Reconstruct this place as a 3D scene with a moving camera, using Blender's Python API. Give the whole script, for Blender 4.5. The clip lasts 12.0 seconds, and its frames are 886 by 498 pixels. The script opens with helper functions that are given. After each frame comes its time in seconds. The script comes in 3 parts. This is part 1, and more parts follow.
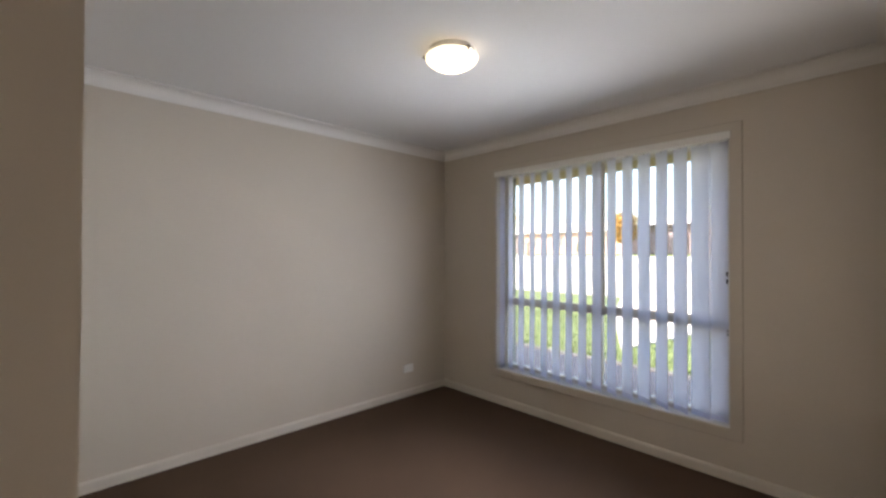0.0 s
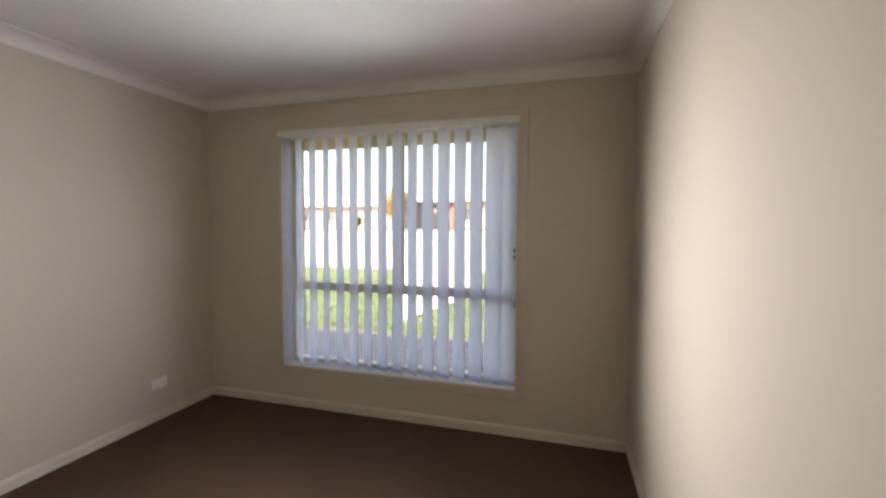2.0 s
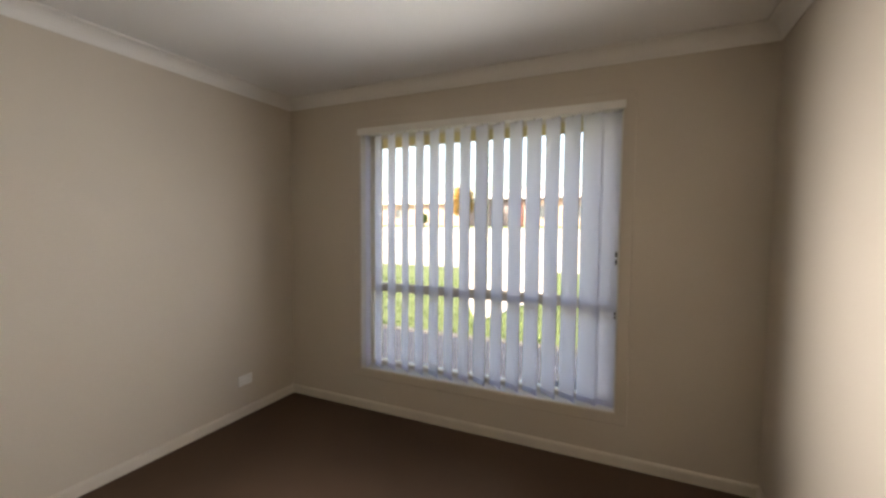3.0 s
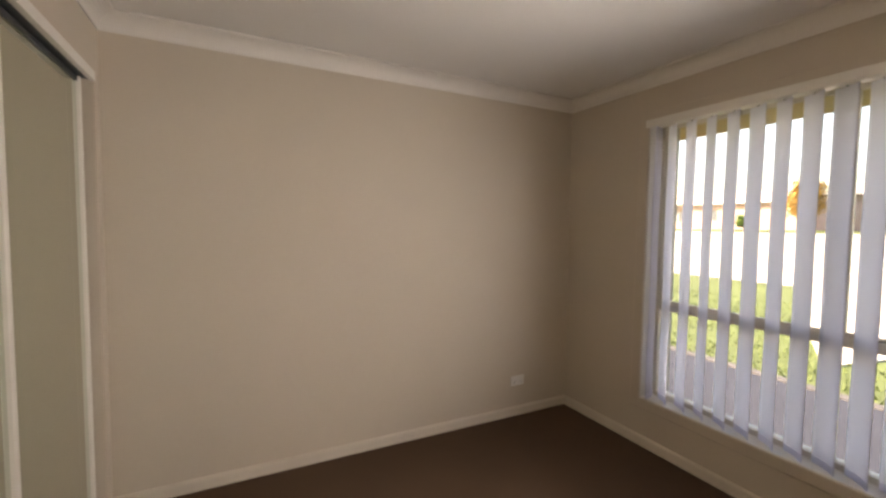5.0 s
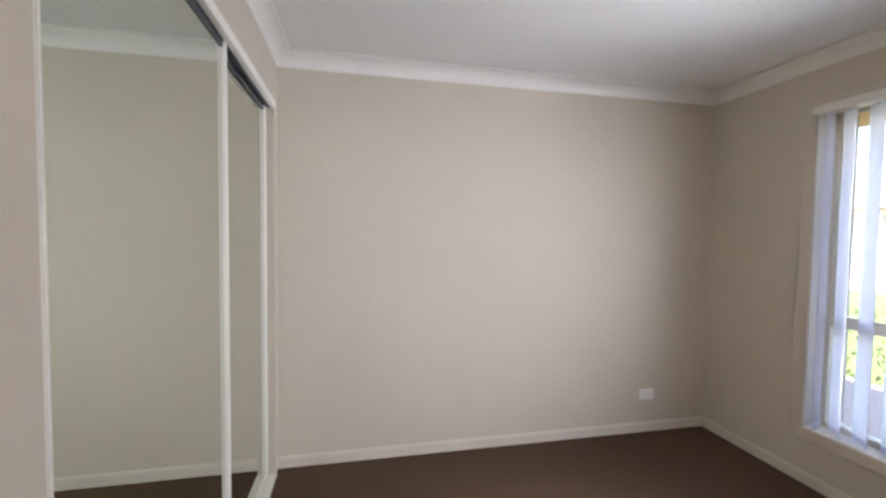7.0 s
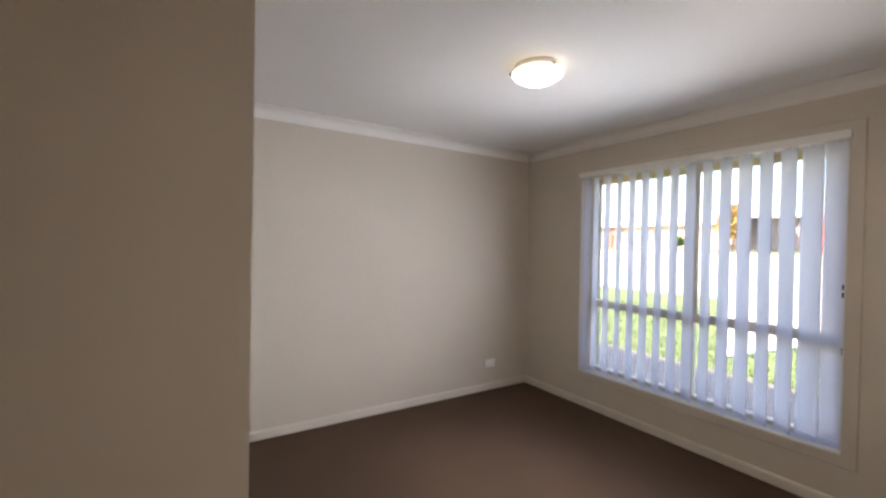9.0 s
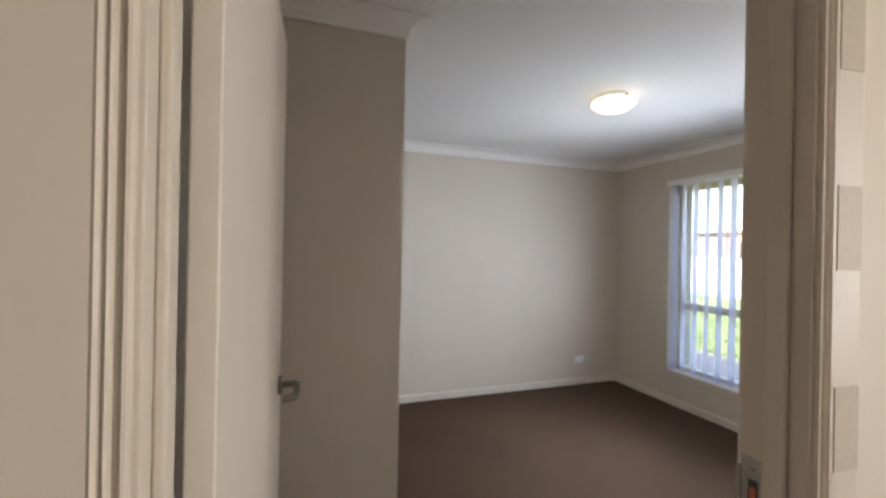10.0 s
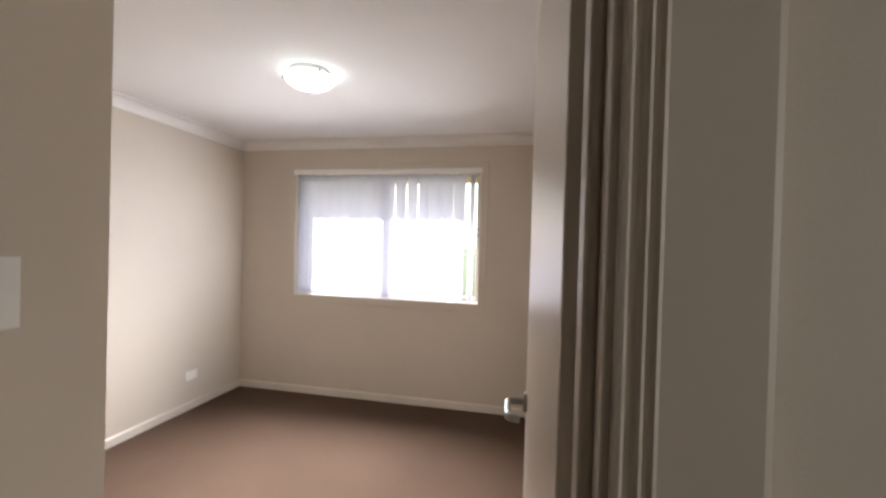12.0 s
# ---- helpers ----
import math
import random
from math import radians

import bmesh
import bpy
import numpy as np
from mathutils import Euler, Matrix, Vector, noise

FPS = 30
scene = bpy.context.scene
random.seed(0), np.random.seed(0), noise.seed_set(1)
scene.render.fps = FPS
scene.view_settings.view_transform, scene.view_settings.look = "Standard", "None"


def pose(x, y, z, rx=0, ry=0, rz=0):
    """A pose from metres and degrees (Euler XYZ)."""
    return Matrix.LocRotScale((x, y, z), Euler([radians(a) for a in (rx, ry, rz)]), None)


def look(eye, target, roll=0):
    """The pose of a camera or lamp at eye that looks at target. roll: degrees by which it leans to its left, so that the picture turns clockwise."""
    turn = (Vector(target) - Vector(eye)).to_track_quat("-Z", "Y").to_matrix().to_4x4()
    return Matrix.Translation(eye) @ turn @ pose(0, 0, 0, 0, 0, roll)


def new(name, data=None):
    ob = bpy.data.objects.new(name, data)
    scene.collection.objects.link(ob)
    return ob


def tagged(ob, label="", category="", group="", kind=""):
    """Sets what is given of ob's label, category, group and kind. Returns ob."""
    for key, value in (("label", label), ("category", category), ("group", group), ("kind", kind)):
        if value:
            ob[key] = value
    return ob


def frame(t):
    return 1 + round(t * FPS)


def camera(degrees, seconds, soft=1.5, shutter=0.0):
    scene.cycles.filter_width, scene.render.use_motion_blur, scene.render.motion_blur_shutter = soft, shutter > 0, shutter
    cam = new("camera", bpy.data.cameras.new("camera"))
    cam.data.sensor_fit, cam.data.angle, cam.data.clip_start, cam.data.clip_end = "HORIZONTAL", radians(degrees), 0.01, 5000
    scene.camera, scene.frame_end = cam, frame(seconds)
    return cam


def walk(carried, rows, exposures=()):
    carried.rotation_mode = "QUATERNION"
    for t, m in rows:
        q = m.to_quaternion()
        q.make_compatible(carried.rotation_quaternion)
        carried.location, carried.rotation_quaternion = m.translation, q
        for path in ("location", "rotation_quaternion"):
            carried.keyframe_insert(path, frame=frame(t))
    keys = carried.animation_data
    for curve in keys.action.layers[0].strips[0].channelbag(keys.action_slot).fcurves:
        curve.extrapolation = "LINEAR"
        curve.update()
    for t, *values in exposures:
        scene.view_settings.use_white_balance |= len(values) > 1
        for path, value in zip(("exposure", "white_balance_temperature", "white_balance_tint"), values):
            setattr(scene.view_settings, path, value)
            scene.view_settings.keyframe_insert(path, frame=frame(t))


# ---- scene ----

# ------------------------------------------------------------ camera
cam = camera(94.0, 12.0, soft=2.7)
PATH = [
    (0, (-2.95, -3.056, 1.375), (-1.567, -1.612, 1.397), 0.2),
    (0.5, (-2.902, -2.913, 1.379), (-1.233, -1.811, 1.375), 0.1),
    (1, (-2.845, -2.871, 1.357), (-1.016, -2.062, 1.331), 0.2),
    (1.5, (-2.787, -2.817, 1.361), (-0.887, -2.195, 1.298), 0.3),
    (2, (-2.695, -2.73, 1.396), (-0.774, -2.181, 1.297), 0.3),
    (2.5, (-2.612, -2.632, 1.386), (-0.721, -1.989, 1.283), 0.4),
    (3, (-2.54, -2.527, 1.416), (-0.727, -1.691, 1.302), 0.4),
    (3.2, (-2.507, -2.493, 1.41), (-0.742, -1.559, 1.299), 0.4),
    (5, (-2.345, -2.461, 1.441), (-1.448, -0.677, 1.328), 0.7),
    (5.5, (-2.355, -2.472, 1.424), (-1.709, -0.582, 1.323), 0.7),
    (6, (-2.4, -2.482, 1.409), (-1.936, -0.539, 1.32), 0.7),
    (6.5, (-2.438, -2.492, 1.416), (-2.072, -0.528, 1.325), 0.8),
    (7, (-2.469, -2.492, 1.412), (-2.053, -0.538, 1.327), 0.7),
    (7.5, (-2.589, -2.561, 1.439), (-1.861, -0.7, 1.348), 0.8),
    (7.7, (-2.641, -2.626, 1.429), (-1.783, -0.821, 1.356), 0.8),
    (9.3, (-3.142, -3.324, 1.454), (-2.068, -1.637, 1.431), 1.1),
    (9.5, (-3.184, -3.426, 1.445), (-2.195, -1.688, 1.426), 1.4),
    (9.8, (-3.257, -3.573, 1.452), (-2.451, -1.742, 1.439), 1.6),
    (10, (-3.317, -3.66, 1.432), (-2.653, -1.773, 1.433), 1.1),
    (10.3, (-3.396, -3.774, 1.435), (-2.964, -1.821, 1.435), 1.5),
    (10.5, (-3.443, -3.838, 1.438), (-3.159, -1.859, 1.43), 1.6),
    (10.7, (-3.487, -3.867, 1.438), (-3.323, -1.874, 1.428), 1.3),
    (11, (-3.538, -3.854, 1.434), (-3.579, -1.854, 1.426), 1.5),
    (11.5, (-3.641, -3.746, 1.444), (-3.918, -1.766, 1.423), 1.7),
    (11.7, (-3.699, -3.66, 1.452), (-4.041, -1.689, 1.438), 1.9),
    (12, (-3.776, -3.548, 1.459), (-4.184, -1.59, 1.439), 1.6),
]
EXPOSURES = [
    (0, 2.42, 6900, 19),
    (1.0, 2.30, 7300, 19),
    (2.0, 2.36, 7400, 19),
    (3, 2.32, 7900, 18),
    (5, 2.38, 9000, 24),
    (5.5, 2.53, 7700, 26),
    (6.5, 3.12, 6700, 19),
    (7.7, 3.07, 6700, 19),
    (9.5, 2.68, 7000, 21),
    (10, 2.88, 6400, 16),
    (10.5, 2.60, 5700, 12),
    (11, 1.80, 5600, 11),
    (11.5, 1.70, 5700, 12),
    (12, 1.58, 6200, 14),
]
walk(cam, [(t, look(eye, target, roll)) for t, eye, target, roll in PATH], EXPOSURES)

# ------------------------------------------------------------ world and sun
SUN_AZ = radians(-33)          # from north, negative to the west
SUN_EL = radians(31)
world = bpy.data.worlds.new("sky")
scene.world = world
world.use_nodes = True
wn = world.node_tree.nodes
sky = wn.new("ShaderNodeTexSky")
sky.sky_type = 'NISHITA'
sky.sun_disc = False
sky.sun_elevation = SUN_EL
sky.sun_rotation = SUN_AZ
sky.air_density, sky.dust_density = 1.0, 2.0
wn["Background"].inputs["Strength"].default_value = 0.150
world.node_tree.links.new(sky.outputs["Color"], wn["Background"].inputs["Color"])
sun = new("sun", bpy.data.lights.new("sun", 'SUN'))
sun.data.energy, sun.data.angle, sun.data.color = 5.0, radians(0.6), (1.0, 0.93, 0.82)


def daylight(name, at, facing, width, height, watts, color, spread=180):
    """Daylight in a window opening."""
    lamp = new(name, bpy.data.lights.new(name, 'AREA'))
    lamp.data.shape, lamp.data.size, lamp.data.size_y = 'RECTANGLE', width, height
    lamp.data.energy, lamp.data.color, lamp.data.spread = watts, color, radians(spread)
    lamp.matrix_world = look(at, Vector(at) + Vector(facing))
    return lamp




def turned(degrees, down=0.0):
    """A level direction, counted anticlockwise from east, tipped down."""
    a, d = radians(degrees), radians(down)
    return (math.cos(a) * math.cos(d), math.sin(a) * math.cos(d), -math.sin(d))


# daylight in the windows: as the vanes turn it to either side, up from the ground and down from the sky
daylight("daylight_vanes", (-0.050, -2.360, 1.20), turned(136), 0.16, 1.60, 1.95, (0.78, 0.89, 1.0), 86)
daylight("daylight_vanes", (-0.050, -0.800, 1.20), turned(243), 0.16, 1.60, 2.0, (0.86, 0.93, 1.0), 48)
daylight("daylight_ground", (-0.060, -1.700, 0.50), turned(182, -56), 1.40, 0.14, 0.50, (0.82, 0.92, 1.0), 52)
daylight("daylight_sky", (-0.060, -1.570, 1.90), turned(180, 50), 1.60, 0.14, 0.90, (0.84, 0.92, 1.0), 48)
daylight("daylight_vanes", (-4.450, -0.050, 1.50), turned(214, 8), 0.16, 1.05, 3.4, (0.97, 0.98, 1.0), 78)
daylight("daylight_sky", (-5.070, -0.060, 1.90), turned(270, 45), 1.60, 0.14, 18.0, (0.98, 0.98, 0.98), 72)
daylight("daylight_ground", (-5.070, -0.060, 1.10), turned(270, -42), 1.60, 0.14, 1.2, (1.0, 0.97, 0.94), 62)
# fill lamp in a made-up window out of view, to brighten the hall
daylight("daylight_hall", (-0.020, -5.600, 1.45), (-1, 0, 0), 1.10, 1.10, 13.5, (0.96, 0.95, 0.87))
sun_from = Vector((math.sin(SUN_AZ) * math.cos(SUN_EL), math.cos(SUN_AZ) * math.cos(SUN_EL), math.sin(SUN_EL)))
sun.matrix_world = look(sun_from * 30, (0, 0, 0))


# ------------------------------------------------------------ materials
def material(name, color, rough=0.6, metal=0.0, grain=0.0, grain_scale=200.0, bump=0.0, stain=0.0, stain_scale=1.5,
             spec=0.5, vary=0.0):
    """A principled paint, plastic, metal or masonry with fine grain and large soft stains."""
    m = bpy.data.materials.new(name)
    m.use_nodes = True
    nt = m.node_tree
    b = nt.nodes["Principled BSDF"]
    b.inputs["Roughness"].default_value = rough
    b.inputs["Metallic"].default_value = metal
    b.inputs["Specular IOR Level"].default_value = spec
    b.inputs["Base Color"].default_value = (*color, 1)
    coord = nt.nodes.new("ShaderNodeTexCoord")
    out = None
    if grain or stain or vary:
        rgb = nt.nodes.new("ShaderNodeRGB")
        rgb.outputs[0].default_value = (*color, 1)
        out = rgb.outputs[0]
        for amount, scale, detail in ((grain, grain_scale, 3), (stain, stain_scale, 5)):
            if not amount:
                continue
            tex = nt.nodes.new("ShaderNodeTexNoise")
            tex.inputs["Scale"].default_value, tex.inputs["Detail"].default_value = scale, detail
            nt.links.new(coord.outputs["Object"], tex.inputs["Vector"])
            ramp = nt.nodes.new("ShaderNodeMapRange")
            ramp.inputs["From Min"].default_value, ramp.inputs["From Max"].default_value = 0.3, 0.7
            ramp.inputs["To Min"].default_value, ramp.inputs["To Max"].default_value = 1 - amount, 1 + amount
            nt.links.new(tex.outputs["Fac"], ramp.inputs["Value"])
            mul = nt.nodes.new("ShaderNodeVectorMath")
            mul.operation = 'SCALE'
            nt.links.new(out, mul.inputs[0])
            nt.links.new(ramp.outputs["Result"], mul.inputs["Scale"])
            out = mul.outputs["Vector"]
        if vary:
            info = nt.nodes.new("ShaderNodeObjectInfo")
            ramp = nt.nodes.new("ShaderNodeMapRange")
            ramp.inputs["To Min"].default_value, ramp.inputs["To Max"].default_value = 1 - vary, 1 + vary
            nt.links.new(info.outputs["Random"], ramp.inputs["Value"])
            mul = nt.nodes.new("ShaderNodeVectorMath")
            mul.operation = 'SCALE'
            nt.links.new(out, mul.inputs[0])
            nt.links.new(ramp.outputs["Result"], mul.inputs["Scale"])
            out = mul.outputs["Vector"]
        nt.links.new(out, b.inputs["Base Color"])
    if bump:
        tex = nt.nodes.new("ShaderNodeTexNoise")
        tex.inputs["Scale"].default_value, tex.inputs["Detail"].default_value = grain_scale, 4
        nt.links.new(coord.outputs["Object"], tex.inputs["Vector"])
        bm_node = nt.nodes.new("ShaderNodeBump")
        bm_node.inputs["Strength"].default_value, bm_node.inputs["Distance"].default_value = bump, 0.002
        nt.links.new(tex.outputs["Fac"], bm_node.inputs["Height"])
        nt.links.new(bm_node.outputs["Normal"], b.inputs["Normal"])
    return m


def carpet_material():
    m = material("loop_carpet", (0.104, 0.066, 0.045), rough=0.95, stain=0.10, stain_scale=1.2, spec=0.1)
    nt = m.node_tree
    b = nt.nodes["Principled BSDF"]
    coord = nt.nodes.new("ShaderNodeTexCoord")
    old = b.inputs["Base Color"].links[0].from_socket
    # rows of loops, broken along their length
    rows = nt.nodes.new("ShaderNodeTexWave")
    rows.bands_direction = 'Y'
    rows.inputs["Scale"].default_value, rows.inputs["Distortion"].default_value = 28.0, 0.6
    rows.inputs["Detail"].default_value, rows.inputs["Detail Scale"].default_value = 2.0, 6.0
    loops = nt.nodes.new("ShaderNodeTexVoronoi")
    loops.inputs["Scale"].default_value = 160.0
    nt.links.new(coord.outputs["Object"], rows.inputs["Vector"])
    nt.links.new(coord.outputs["Object"], loops.inputs["Vector"])
    add = nt.nodes.new("ShaderNodeMath")
    add.operation = 'MULTIPLY_ADD'
    add.inputs[1].default_value = -0.8
    nt.links.new(loops.outputs["Distance"], add.inputs[0])
    nt.links.new(rows.outputs["Fac"], add.inputs[2])
    shade = nt.nodes.new("ShaderNodeMapRange")
    shade.inputs["From Min"].default_value, shade.inputs["From Max"].default_value = -0.5, 1.0
    shade.inputs["To Min"].default_value, shade.inputs["To Max"].default_value = 0.80, 1.15
    nt.links.new(add.outputs[0], shade.inputs["Value"])
    mul = nt.nodes.new("ShaderNodeVectorMath")
    mul.operation = 'SCALE'
    nt.links.new(old, mul.inputs[0])
    nt.links.new(shade.outputs["Result"], mul.inputs["Scale"])
    nt.links.new(mul.outputs["Vector"], b.inputs["Base Color"])
    bp = nt.nodes.new("ShaderNodeBump")
    bp.inputs["Strength"].default_value, bp.inputs["Distance"].default_value = 0.42, 0.004
    nt.links.new(add.outputs[0], bp.inputs["Height"])
    nt.links.new(bp.outputs["Normal"], b.inputs["Normal"])
    return m


def fabric_material():
    """Woven blind fabric that lets some light through."""
    m = bpy.data.materials.new("blind_fabric")
    m.use_nodes = True
    nt = m.node_tree
    nt.nodes.remove(nt.nodes["Principled BSDF"])
    coord = nt.nodes.new("ShaderNodeTexCoord")
    weave = nt.nodes.new("ShaderNodeTexNoise")
    weave.inputs["Scale"].default_value, weave.inputs["Detail"].default_value = 260.0, 2
    nt.links.new(coord.outputs["Object"], weave.inputs["Vector"])
    ramp = nt.nodes.new("ShaderNodeValToRGB")
    ramp.color_ramp.elements[0].color, ramp.color_ramp.elements[0].position = (0.86, 0.865, 0.94, 1), 0.3
    ramp.color_ramp.elements[1].color, ramp.color_ramp.elements[1].position = (0.91, 0.915, 0.975, 1), 0.7
    nt.links.new(weave.outputs["Fac"], ramp.inputs["Fac"])
    dif, tra, mix = (nt.nodes.new(n) for n in ("ShaderNodeBsdfDiffuse", "ShaderNodeBsdfTranslucent", "ShaderNodeMixShader"))
    nt.links.new(ramp.outputs["Color"], dif.inputs["Color"])
    nt.links.new(ramp.outputs["Color"], tra.inputs["Color"])
    mix.inputs["Fac"].default_value = 0.80
    nt.links.new(dif.outputs[0], mix.inputs[1])
    nt.links.new(tra.outputs[0], mix.inputs[2])
    nt.links.new(mix.outputs[0], nt.nodes["Material Output"].inputs["Surface"])
    return m


def glass_material():
    m = bpy.data.materials.new("window_glass")
    m.use_nodes = True
    nt = m.node_tree
    nt.nodes.remove(nt.nodes["Principled BSDF"])
    clear, gloss, mix, fr = (nt.nodes.new(n) for n in ("ShaderNodeBsdfTransparent", "ShaderNodeBsdfGlossy", "ShaderNodeMixShader", "ShaderNodeFresnel"))
    clear.inputs["Color"].default_value = (0.93, 0.95, 0.94, 1)
    gloss.inputs["Roughness"].default_value = 0.02
    fr.inputs["IOR"].default_value = 1.45
    nt.links.new(fr.outputs[0], mix.inputs["Fac"])
    nt.links.new(clear.outputs[0], mix.inputs[1])
    nt.links.new(gloss.outputs[0], mix.inputs[2])
    nt.links.new(mix.outputs[0], nt.nodes["Material Output"].inputs["Surface"])
    return m


def lamp_material(name, color, strength, rim):
    """Frosted lamp glass, brighter over the bulb than at the rim."""
    m = bpy.data.materials.new(name)
    m.use_nodes = True
    nt = m.node_tree
    b = nt.nodes["Principled BSDF"]
    b.inputs["Base Color"].default_value = (0.85, 0.85, 0.8, 1)
    b.inputs["Roughness"].default_value = 0.25
    b.inputs["Emission Color"].default_value = (*color, 1)
    coord = nt.nodes.new("ShaderNodeTexCoord")
    dist = nt.nodes.new("ShaderNodeVectorMath")
    dist.operation = 'LENGTH'
    ramp = nt.nodes.new("ShaderNodeMapRange")
    ramp.inputs["From Min"].default_value, ramp.inputs["From Max"].default_value = 0.084, 0.118
    ramp.inputs["To Min"].default_value, ramp.inputs["To Max"].default_value = strength, strength * rim
    nt.links.new(coord.outputs["Object"], dist.inputs[0])
    nt.links.new(dist.outputs["Value"], ramp.inputs["Value"])
    nt.links.new(ramp.outputs["Result"], b.inputs["Emission Strength"])
    return m


WALL = material("beige_wall_paint", (0.600, 0.533, 0.448), rough=0.62, grain=0.012, grain_scale=260, bump=0.10, stain=0.025, stain_scale=1.3, spec=0.35)
TRIM = material("beige_gloss_trim", (0.580, 0.510, 0.425), rough=0.50, grain=0.01, grain_scale=90, bump=0.03, stain=0.02, stain_scale=3)
SKIRT = material("cream_skirting_paint", (0.660, 0.600, 0.520), rough=0.38, stain=0.05, stain_scale=4)
CEIL = material("white_ceiling_paint", (0.800, 0.790, 0.770), rough=0.9, grain=0.006, grain_scale=300, spec=0.1)
CORNICE = material("white_cornice_plaster", (0.790, 0.765, 0.725), rough=0.65, stain=0.02, stain_scale=2)
CARPET = carpet_material()
DOOR = material("cream_door_paint", (0.690, 0.620, 0.530), rough=0.34, grain=0.01, grain_scale=60, bump=0.03, stain=0.015, stain_scale=2)
FABRIC = fabric_material()
GLASS = glass_material()
ALU = material("cream_powder_coated_aluminium", (0.740, 0.690, 0.600), rough=0.4, grain=0.01, grain_scale=400)
WHITE = material("white_plastic", (0.800, 0.790, 0.760), rough=0.38, stain=0.01)
RAIL = material("white_enamelled_steel", (0.820, 0.800, 0.750), rough=0.32, stain=0.03, stain_scale=6)
DARK = material("black_plastic", (0.018, 0.017, 0.016), rough=0.45, grain=0.1)
CLIPS = material("smoke_plastic", (0.090, 0.080, 0.060), rough=0.5, grain=0.1)
TRACK = material("grey_aluminium_track", (0.110, 0.130, 0.150), rough=0.4, metal=0.6, grain=0.05)
NICKEL = material("satin_nickel", (0.280, 0.265, 0.240), rough=0.32, metal=1.0, grain=0.03, grain_scale=500)
MIRROR = material("silvered_mirror", (0.680, 0.725, 0.650), rough=0.012, metal=1.0)
RUST = material("orange_timber_pocket", (0.450, 0.130, 0.050), rough=0.7, grain=0.2)
DARKER_TAN = material("tan_tape_residue", (0.490, 0.420, 0.330), rough=0.6, grain=0.05, grain_scale=80, stain=0.06, stain_scale=12)
LAMP_A = lamp_material("warm_lamp_glass", (1.0, 0.86, 0.58), 7.0, 0.07)
LAMP_B = lamp_material("cool_lamp_glass", (0.93, 1.0, 0.95), 34.0, 0.07)
BRICK = material("brown_brick", (0.270, 0.130, 0.085), rough=0.85, grain=0.18, grain_scale=120, bump=0.5, stain=0.1, stain_scale=9, vary=0.25)
MORTAR = material("grey_mortar", (0.380, 0.350, 0.310), rough=0.9, grain=0.1, grain_scale=150, bump=0.4)
EAVE = material("cream_eave_paint", (0.800, 0.660, 0.360), rough=0.5, stain=0.05, stain_scale=3)
CONCRETE = material("pale_concrete", (0.480, 0.460, 0.430), rough=0.85, grain=0.07, grain_scale=90, bump=0.3, stain=0.08, stain_scale=0.8)
EDGING = material("weathered_edging", (0.090, 0.088, 0.095), rough=0.9, grain=0.1, grain_scale=60, bump=0.3, stain=0.12, stain_scale=3)
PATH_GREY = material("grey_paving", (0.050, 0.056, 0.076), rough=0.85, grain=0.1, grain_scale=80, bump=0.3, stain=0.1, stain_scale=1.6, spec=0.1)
LAWN = material("lawn_grass", (0.112, 0.148, 0.060), rough=0.9, grain=0.16, grain_scale=55, bump=0.25, stain=0.18, stain_scale=0.7, spec=0.2)
BLADE = material("grass_blade", (0.095, 0.135, 0.048), rough=0.7, grain=0.2, grain_scale=3, spec=0.2)
ROOF = material("pale_roof_tile", (0.420, 0.400, 0.390), rough=0.8, grain=0.1, grain_scale=8, stain=0.1)
GARAGE = material("mauve_grey_panel", (0.190, 0.155, 0.165), rough=0.6, stain=0.06)
PINKBRICK = material("pink_brick_render", (0.460, 0.340, 0.300), rough=0.85, grain=0.12, grain_scale=14, stain=0.08)
REDBRICK = material("red_brick_render", (0.420, 0.110, 0.070), rough=0.85, grain=0.12, grain_scale=14, stain=0.08)
GUTTER = material("charcoal_gutter", (0.070, 0.065, 0.070), rough=0.5, stain=0.05)
LEAF_GOLD = material("golden_leaves", (0.350, 0.220, 0.070), rough=0.7, grain=0.3, grain_scale=2.5, spec=0.2)
LEAF_GREEN = material("green_leaves", (0.100, 0.170, 0.035), rough=0.7, grain=0.3, grain_scale=2.5, spec=0.2)
BARK = material("grey_bark", (0.150, 0.120, 0.095), rough=0.9, grain=0.2, grain_scale=20, bump=0.5)


# ------------------------------------------------------------ mesh helpers
def part(name, bm, mat, parent=None, label="", smooth=False):
    me = bpy.data.meshes.new(name)
    bmesh.ops.recalc_face_normals(bm, faces=bm.faces)
    bm.to_mesh(me)
    bm.free()
    if mat:
        me.materials.append(mat)
    if smooth:
        me.polygons.foreach_set("use_smooth", [True] * len(me.polygons))
    ob = new(name, me)
    if parent:
        ob.parent = parent
    if label:
        tagged(ob, label)
    return ob


def thing(name, x, y, z, label, category, kind="", group=""):
    ob = new(name)
    ob.empty_display_size = 0.1
    ob.location = (x, y, z)
    return tagged(ob, label, category, group, kind)


def box_into(bm, x0, x1, y0, y1, z0, z1, bevel=0.0, segments=2):
    c = bmesh.ops.create_cube(bm, size=1.0, matrix=Matrix.LocRotScale(((x0 + x1) / 2, (y0 + y1) / 2, (z0 + z1) / 2), None, (abs(x1 - x0), abs(y1 - y0), abs(z1 - z0))))
    if bevel:
        edges = {e for v in c["verts"] for e in v.link_edges}
        bmesh.ops.bevel(bm, geom=list(edges), offset=bevel, segments=segments, affect='EDGES', profile=0.5)
    return bm


